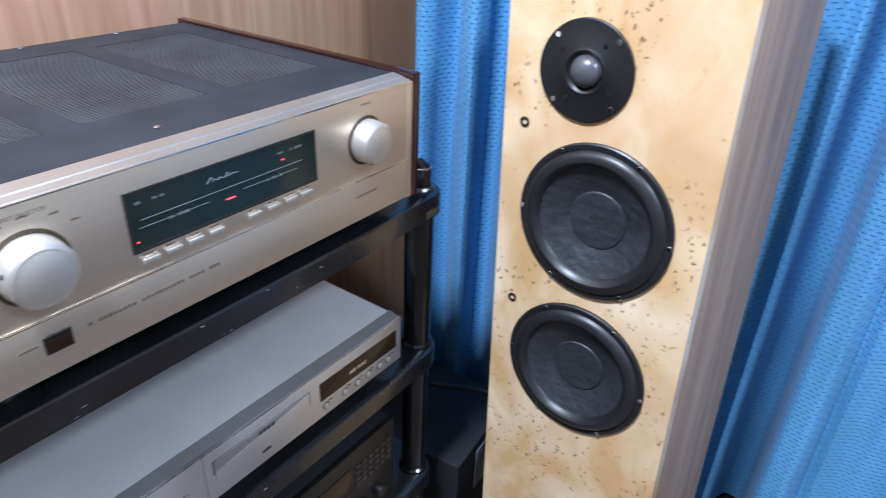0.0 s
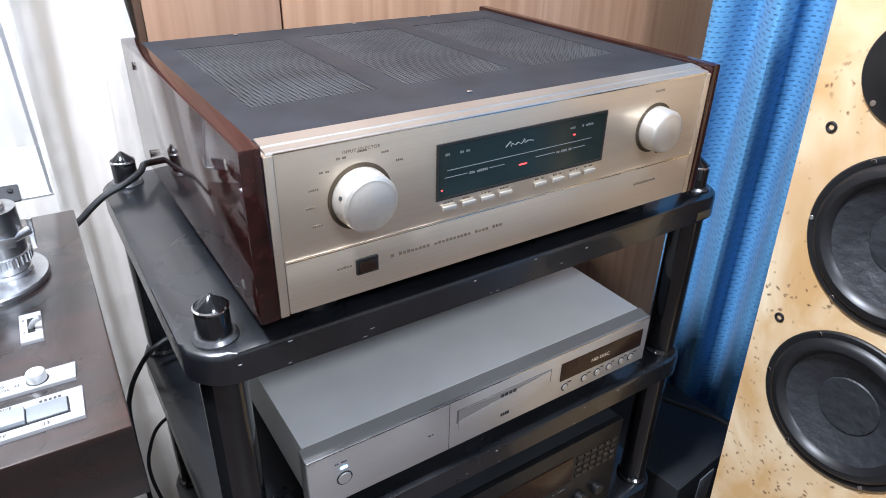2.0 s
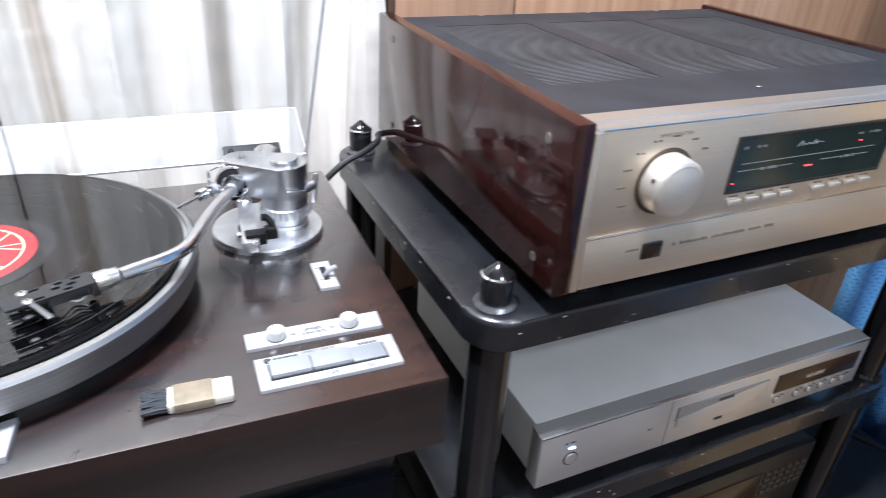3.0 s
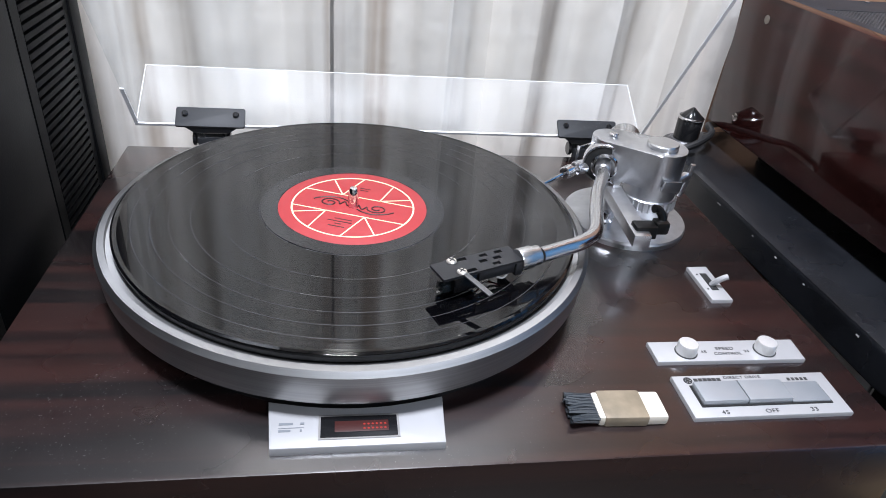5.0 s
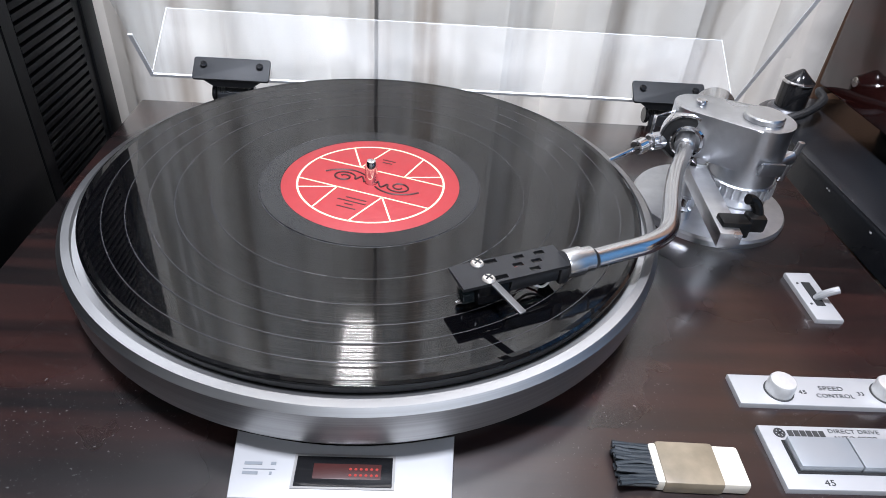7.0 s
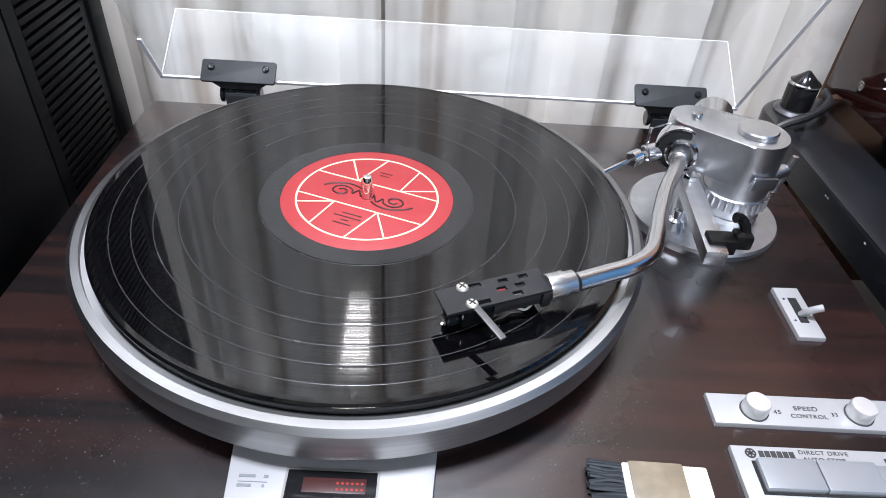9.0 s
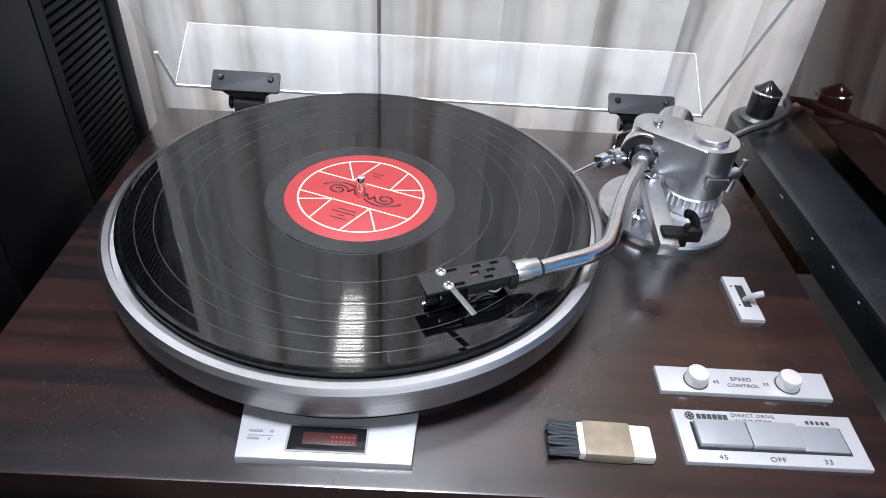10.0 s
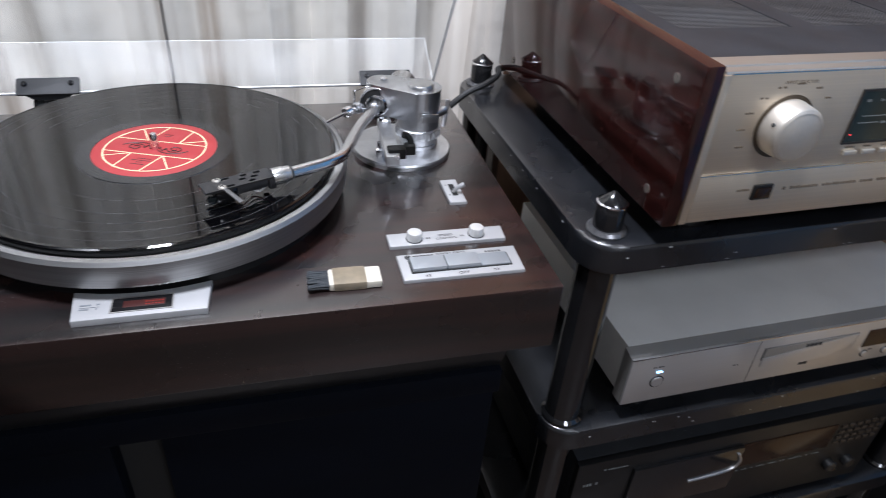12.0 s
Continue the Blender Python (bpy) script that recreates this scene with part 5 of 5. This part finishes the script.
def shell(arm, hm, k):
    """The headshell: x runs from the collar to the stylus, z up."""
    bm = B()
    # top plate with slots left open, from strips
    L, W, th = 0.0535, 0.0082, 0.0016
    slots = [(0.007, 0.012, -0.005), (0.011, 0.016, 0.0), (0.0175, 0.0225, -0.005), (0.0205, 0.0255, 0.0), (0.0145, 0.0195, 0.005), (0.031, 0.0405, -0.006), (0.031, 0.0405, 0.0055)]
    xs = sorted({0.0, L} | {v for s in slots for v in s[:2]})
    for a, b in zip(xs, xs[1:]):
        mid, lo = (a + b) / 2, -W
        for s in sorted((s for s in slots if s[0] < mid < s[1]), key=lambda s: s[2]):
            box(bm, a, b, lo, s[2] - 0.0013, 0.0012, 0.0012 + th)
            lo = s[2] + 0.0013
        box(bm, a, b, lo, W, 0.0012, 0.0012 + th)
    bmesh.ops.remove_doubles(bm, verts=bm.verts, dist=1e-6)
    hm = hm @ Matrix.Translation((0, -0.0037, 0))
    bmesh.ops.transform(bm, matrix=hm, verts=bm.verts)
    hs = part("headshell", bm, SHELL_BLACK, arm, "black slotted headshell")
    part("neck", box(B(), 0.0, 0.005, -0.0075, 0.0085, -0.0075, 0.0013, 0.001, hm), SHELL_BLACK, hs)
    part("side_rib", box(B(), 0.006, 0.03, 0.0072, 0.0081, -0.0045, 0.0012, 0.0003, hm), SHELL_BLACK, hs)
    for y in (-0.006, 0.0055):
        sc = part("screw", lathe(B(), [(0.0, 0.0046), (0.0024, 0.0042), (0.003, 0.0034), (0.003, 0.0029), (0.0, 0.0029)], hm @ Matrix.Translation((0.0405, y, 0)), 20), KNOB, hs)
        bm = box(B(), -0.002, 0.002, -0.0003, 0.0003, 0.0044, 0.0048)
        box(bm, -0.0003, 0.0003, -0.002, 0.002, 0.0044, 0.0048)
        bmesh.ops.transform(bm, matrix=hm @ Matrix.Translation((0.0405, y, 0)) @ pose(0, 0, 0, 0, 0, 30), verts=bm.verts)
        part("cross_slot", bm, INK, sc)
    part("finger_lift", box(B(), -0.0017, 0.0017, 0.0, 0.021, -0.0005, 0.0005, 0.0003, hm @ Matrix.Translation((0.0395, 0.0065, 0.0026)) @ pose(0, 0, 0, -8, 0, 14)), FINGER, hs, "grey finger lift")
    cart = part("cartridge", box(B(), 0.029, 0.0455, -0.007, 0.007, -0.0095, 0.001, 0.001, hm), BLACK_GLOSS, hs, "small dark cartridge")
    part("stylus_guard", box(B(), 0.043, 0.051, -0.0035, 0.0035, -0.0105, -0.005, 0.001, hm), TEAL, cart)
    part("cantilever", rod(B(), 0.0004, hm @ Vector((0.044, 0, -0.009)), hm @ Vector((0.0525, 0, -0.0112)), 8), CHROME, cart)
    for n, (y, mat) in enumerate(((-0.005, WIRE_RED), (-0.0017, WIRE_WHITE), (0.0017, WIRE_GREEN), (0.005, WIRE_WHITE))):
        part("lead_wire", tube(B(), [hm @ Vector((0.0045, y * 0.7, -0.004)), hm @ Vector((0.013, y * 1.5, -0.0068)), hm @ Vector((0.022, y, -0.0035)), hm @ Vector((0.0295, y, -0.005))], 0.0006, 6), mat, cart)
        part("clip", rod(B(), 0.001, hm @ Vector((0.024, y, -0.0048)), hm @ Vector((0.0295, y, -0.005)), 8), GOLD_BRIGHT, cart)


SHELL_BLACK = material("matt_black_alloy", (0.03, 0.03, 0.032), 0.38, 0.3, vary=0.2, bump=0.03, bump_scale=1500)
FINGER = material("grey_finger_lift", (0.14, 0.14, 0.14), 0.4, 0.6)
TEAL = material("smoked_guard", (0.012, 0.017, 0.019), 0.2)
WIRE_RED = material("red_wire", (0.4, 0.05, 0.05), 0.4)
WIRE_WHITE = material("white_wire", (0.6, 0.58, 0.55), 0.4)
WIRE_GREEN = material("green_wire", (0.06, 0.3, 0.12), 0.4)
turntable()


def record():
    z = ZT + 0.0385
    r = thing("vinyl_record", pose(0, PY, z, 0, 0, -20), "black vinyl record with a red and gold label", "record")
    prof = [(0.0036, 0.0), (0.149, 0.0), (0.1508, 0.0009), (0.1508, 0.0014), (0.1495, 0.0022), (0.147, 0.0019)]
    disc = part("disc", lathe(B(), [*prof, (0.056, 0.0019), (0.055, 0.0021), (0.051, 0.0021), (0.0036, 0.0021)], None, 160), VINYL, r, "glossy grooved black vinyl")
    for p in disc.data.polygons:
        p.use_smooth = p.normal.z < 0.9999
    for rad in (0.0618, 0.0865, 0.1045, 0.1175, 0.1285, 0.1395):
        part("track_gap", lathe(B(), [(rad - 0.00025, 0.0015), (rad - 0.00024, 0.00196), (rad - 0.00008, 0.00202), (rad + 0.00008, 0.00202), (rad + 0.00024, 0.00196), (rad + 0.00025, 0.0015)], None, 160), GAP, disc)
    part("dead_wax", lathe(B(), [(0.0503, 0.0019), (0.0503, 0.00225), (0.0612, 0.00225), (0.0614, 0.0019)], None, 160), DEAD_WAX, disc, "smooth grey run-out band")
    lab = part("label", lathe(B(), [(0.0037, 0.0022), (0.0037, 0.0024), (0.0496, 0.0024), (0.05, 0.0022)], None, 96), LABEL_RED, r, "red paper label with gold spokes")
    zl = 0.00243
    bm = lathe(B(), [(0.0405, zl), (0.0405, zl + 0.0001), (0.0416, zl + 0.0001), (0.0416, zl)], None, 96)

    def line(a, b, wide=0.0009):
        a, b = Vector((*a, 0)), Vector((*b, 0))
        d = b - a
        box(bm, 0, d.length, -wide / 2, wide / 2, zl, zl + 0.0001, 0, Matrix.Translation(a) @ pose(0, 0, 0, 0, 0, math.degrees(math.atan2(d.y, d.x))))

    R, c = 0.041, 0.0125
    e = math.sqrt(R * R - c * c)
    for s in (1, -1):
        line((-e * s, c * s), (e * s, c * s))
        for ax, ang in ((-0.012, 128), (-0.012, 97), (0.015, 64), (0.015, 32)):
            line((ax * s, c * s), (R * s * math.cos(radians(ang)), R * s * math.sin(radians(ang))))
    small_print("gold_print", bm, LABEL_CREAM, lab)
    bm = B()
    for s in (1, -1):
        pts = []
        for n in range(15):
            a = n / 14
            rad = 0.0058 * (1 - 0.75 * a)
            pts.append((s * (0.0165 + rad * math.cos(2.9 * math.pi * a + math.pi) * 1.25), s * (0.001 + rad * math.sin(2.9 * math.pi * a + math.pi)), zl))
        pts = [(s * 0.0035, s * 0.002, zl), (s * 0.007, s * -0.003, zl), *pts]
        tube(bm, pts, 0.00062, 6)
        tube(bm, [(s * 0.004, s * -0.004, zl), (s * 0.009, s * -0.0065, zl), (s * 0.016, s * -0.0072, zl), (s * 0.024, s * -0.004, zl), (s * 0.0285, s * 0.0, zl)], 0.0006, 6)
    for x0, x1, y in ((-0.006, 0.006, -0.0205), (-0.0095, 0.007, -0.0238), (-0.004, 0.001, -0.0268), (-0.007, 0.004, -0.0302), (-0.004, 0.004, 0.026), (-0.003, 0.003, 0.023)):
        box(bm, x0, x1, y, y + 0.0009, zl, zl + 0.0001)
    small_print("dark_print", bm, LABEL_DARK, lab)


DEAD_WAX = material("run_out_vinyl", (0.012, 0.0125, 0.0135), 0.16, vary=0.2, spec=0.8)
GAP = material("smooth_vinyl_band", (0.03, 0.03, 0.033), 0.25, vary=0.1, spec=0.6)
record()


def brush():
    m = pose(0.139, -0.15, ZT, 0, 0, -1.5)
    b = thing("stylus_brush", m, "small cream record brush with taped handle on the plinth", "brush")
    part("handle", box(B(), -0.0115, 0.0275, -0.0098, 0.0098, 0.0003, 0.0065, 0.0016), CREAM_PLASTIC, b)
    part("tape_band", box(B(), -0.0085, 0.0165, -0.0105, 0.0105, 0.0, 0.0072, 0.0016), TAPE, b, "khaki tape wrapped round the handle")
    rnd = random.Random(5)
    for n in range(26):
        y, z = -0.0088 + 0.0176 * (n % 13) / 12 + rnd.uniform(-0.0004, 0.0004), 0.0025 + 0.0026 * (n // 13)
        part("bristle_tuft", tube(B(), [(-0.011, y, z), (-0.018, y * 1.03 + rnd.uniform(-0.0006, 0.0006), z + rnd.uniform(-0.0005, 0.0005)), (-0.0255 - rnd.uniform(0, 0.0015), y * 1.08 + rnd.uniform(-0.001, 0.001), max(0.0012, z + rnd.uniform(-0.0012, 0.0008)))], 0.00095, 6), BRISTLE, b)


brush()


def cabinet():
    c = thing("turntable_stand", pose(0.05, 0.0, 0), "dark navy-black cabinet stand under the turntable", "cabinet")
    part("top_board", box(B(), -0.235, 0.225, -0.158, 0.17, 0.585, 0.613, 0.003), NAVY, c)
    part("carcass", box(B(), -0.225, 0.215, -0.13, 0.165, 0.0, 0.5848), VOID, c)
    for x0, x1 in ((-0.232, -0.1), (-0.062, 0.222)):
        part("door", box(B(), x0, x1, -0.152, -0.1302, 0.01, 0.5835, 0.002), NAVY, c, "plain dark navy door")


cabinet()


def tower():
    x0, x1, y0, y1 = -0.5, -0.2095, -0.34, 0.166
    t = thing("black_tower_cabinet", pose(-0.355, -0.08, 0), "tall matt black metal tower with a louvred side", "tower cabinet")
    ox, oy = -0.355, -0.08
    part("body", box(B(), x0 - ox, x1 - 0.006 - ox, y0 - oy, y1 - oy, 0.0, 1.25, 0.003), BLACK_METAL, t)
    part("side_panel", box(B(), x1 - 0.0058 - ox, x1 - ox, y0 - oy, -0.048 - oy, 0.03, 1.24, 0.0015), TOWER_BLACK, t, "plain satin black side panel")
    part("side_panel", box(B(), x1 - 0.0058 - ox, x1 - ox, -0.0465 - oy, 0.0565 - oy, 0.03, 1.24, 0.0015), TOWER_BLACK, t, "plain satin black side panel")
    bm = B()
    sy0, sy1, pitch, za, n = 0.0695, 0.1415, 0.0063, 0.64, 62
    box(bm, x1 - 0.0058 - ox, x1 - ox, 0.058 - oy, sy0 - oy, 0.03, 1.24)
    box(bm, x1 - 0.0058 - ox, x1 - ox, sy1 - oy, 0.15 - oy, 0.03, 1.24)
    box(bm, x1 - 0.0058 - ox, x1 - ox, sy0 - oy, sy1 - oy, 0.03, za)
    box(bm, x1 - 0.0058 - ox, x1 - ox, sy0 - oy, sy1 - oy, za + n * pitch, 1.24)
    louvre = part("louvre_panel", bm, TOWER_BLACK, t, "black slotted louvre panel")
    for k in range(n):
        z = za + k * pitch
        part("slat", box(B(), x1 - 0.005 - ox, x1 + 0.0003 - ox, sy0 + 0.0001 - oy, sy1 - 0.0001 - oy, z + 0.0022, z + pitch, 0.0006), TOWER_BLACK, louvre)
    part("corner_post", box(B(), x1 - 0.012 - ox, x1 + 0.002 - ox, 0.1505 - oy, 0.169 - oy, 0.0, 1.25, 0.002), TOWER_BLACK, t)


TOWER_BLACK = material("satin_black_panel", (0.0026, 0.0028, 0.0034), 0.42, vary=0.25, spec=0.14, bump=0.05, bump_scale=700)
tower()


# ---- loudspeaker ----
def loudspeaker():
    """Front in the plane x = 0, facing -x; y to the listener's left, z up from the floor."""
    m = Matrix.Translation((0.974, -0.3327, 0)) @ pose(0, 0, 0, -2.0, 0, 0)
    s = thing("tower_loudspeaker", m, "floor-standing loudspeaker with maple burl front and black drivers", "loudspeaker")
    W, D, H = 0.1218, 0.285, 1.0
    part("cabinet", box(B(), 0.02, D, -W, W, 0.02, H, 0.003), WALNUT_SIDE, s, "grey-brown walnut veneer cabinet")
    front = holed(B(), round_rect(-W, W, 0.02, H, 0.003, 2), [circle(0.0004, 0.7315, 0.0815), circle(0.0008, 0.533, 0.0815)], 0.0, 0.0198,
                  Matrix(((0, 0, 1, 0), (1, 0, 0, 0), (0, 1, 0, 0), (0, 0, 0, 1))))
    part("baffle", front, BURL, s, "maple burl veneer front baffle")
    part("plinth", box(B(), -0.01, D + 0.01, -W - 0.012, W + 0.012, 0.0, 0.0198, 0.004), BLACK_LACQUER, s)
    face = pose(0, 0, 0, 0, -90, 0)
    # drivers: local z points out of the front
    for y, z in ((0.0004, 0.7315), (0.0008, 0.533)):
        at = Matrix.Translation((0, y, z)) @ face
        d = part("woofer", lathe(B(), [(0.0905, 0.0), (0.0905, 0.003), (0.089, 0.0042), (0.083, 0.0042), (0.0805, 0.003)], at, 96), SURROUND, s, "black woofer")
        part("surround", lathe(B(), [(0.0835, 0.0028), (0.0815, 0.0068), (0.077, 0.0098), (0.0715, 0.01), (0.067, 0.0068), (0.0645, 0.002)], at, 96), SURROUND, d, "half-roll rubber surround")
        part("cone", lathe(B(), [(0.0648, 0.0022), (0.06, 0.0002), (0.048, -0.0045), (0.036, -0.0095), (0.0335, -0.0105)], at, 96), CONE, d, "wrinkled black cone")
        part("dust_cap", lathe(B(), [(0.0338, -0.0104), (0.0325, -0.0088), (0.03, -0.0086), (0.018, -0.0098), (0.0, -0.0104)], at, 64), CONE, d)
        for n in range(6):
            a = radians(60 * n + 30)
            p = Matrix.Translation((0, y, z)) @ face
            q = Vector((0.0872 * math.cos(a), 0.0872 * math.sin(a), 0.0038))
            part("screw", rod(B(), 0.0026, p @ q, p @ (q + Vector((0, 0, 0.0016))), 12, 0.0004), CHROME, d)
    at = Matrix.Translation((0, 0.0284, 0.8917)) @ face
    t = part("tweeter", lathe(B(), [(0.0515, 0.0), (0.0515, 0.0028), (0.0505, 0.0036), (0.025, 0.0036), (0.0215, 0.0052), (0.0195, 0.0042), (0.0165, 0.0)], at, 80), BLACK_PLASTIC, s, "black dome tweeter")
    part("dome", lathe(B(), [(0.017, 0.0004), (0.0155, 0.0045), (0.012, 0.0085), (0.0065, 0.0112), (0.0, 0.012)], at, 48), DOME, t, "grey fabric dome")
    for a, rr, r in ((45, 0.046, 0.003), (135, 0.046, 0.003), (225, 0.046, 0.003), (315, 0.046, 0.003), (55, 0.0335, 0.0026), (148, 0.0335, 0.0026), (235, 0.0335, 0.0026), (325, 0.0335, 0.0026)):
        q = Vector((rr * math.cos(radians(a)), rr * math.sin(radians(a)), 0.0034))
        part("screw", rod(B(), r, at @ q, at @ (q + Vector((0, 0, 0.0012))), 12, 0.0004), CHROME if rr > 0.04 else BLACK_GLOSS, t)
    for y, z in ((0.0946, 0.8271), (0.0946, 0.6011)):
        part("grille_socket", lathe(B(), [(0.0058, 0.0), (0.0058, 0.0012), (0.0045, 0.0018), (0.003, 0.0012), (0.0026, -0.004), (0.0, -0.004)], Matrix.Translation((0, y, z)) @ face, 24), BLACK_RUBBER, s, "black grille peg socket")


loudspeaker()


def floor_box():
    b = thing("subwoofer_box", pose(1.1, -0.02, 0, 0, 0, 8), "small black box with a grey plate on the floor", "speaker box")
    part("body", box(B(), -0.11, 0.1, -0.1, 0.16, 0.012, 0.21, 0.006), BLACK_METAL, b)
    part("plate", box(B(), -0.045, -0.005, -0.1012, -0.0995, 0.1, 0.19, 0.002), KEY_GREY, b, "grey plate")
    for x, y in ((-0.08, -0.07), (0.07, -0.07), (-0.08, 0.13), (0.07, 0.13)):
        part("foot", rod(B(), 0.012, (x, y, 0.0), (x, y, 0.014), 14), BLACK_RUBBER, b)


floor_box()


def cable(name, label, points, r):
    ob = part(name, tube(B(), points, r, 10), BLACK_RUBBER)
    tagged(ob, label, "cable")


cable("signal_cable", "thick black signal cable looping over the rack shelf",
      [(0.29, 0.205, 0.45), (0.29, 0.202, 0.62), (0.295, 0.2, 0.684), (0.312, 0.2, 0.705), (0.336, 0.203, 0.7225), (0.359, 0.208, 0.73), (0.379, 0.222, 0.736), (0.3865, 0.244, 0.7355), (0.402, 0.262, 0.73), (0.43, 0.285, 0.724)], 0.0038)
cable("power_cable", "black cable hanging between turntable and rack",
      [(0.44, 0.25, 0.5), (0.385, 0.21, 0.518), (0.356, 0.2, 0.516), (0.334, 0.2, 0.498), (0.311, 0.2, 0.457), (0.302, 0.2, 0.4), (0.3, 0.21, 0.2), (0.3, 0.22, 0.006)], 0.0032)
cable("thin_cable", "thin black cable drooping beside the lower rack shelf",
      [(0.395, 0.22, 0.39), (0.34, 0.2, 0.395), (0.316, 0.2, 0.357), (0.309, 0.2, 0.304), (0.322, 0.19, 0.2), (0.33, 0.2, 0.006)], 0.0024)
cable("speaker_cable", "black speaker cable lying over the box behind the rack",
      [(0.98, 0.2, 0.25), (1.04, 0.1, 0.262), (1.1, 0.0, 0.252), (1.15, -0.09, 0.248), (1.18, -0.15, 0.2), (1.2, -0.18, 0.05), (1.22, -0.16, 0.006)], 0.004)
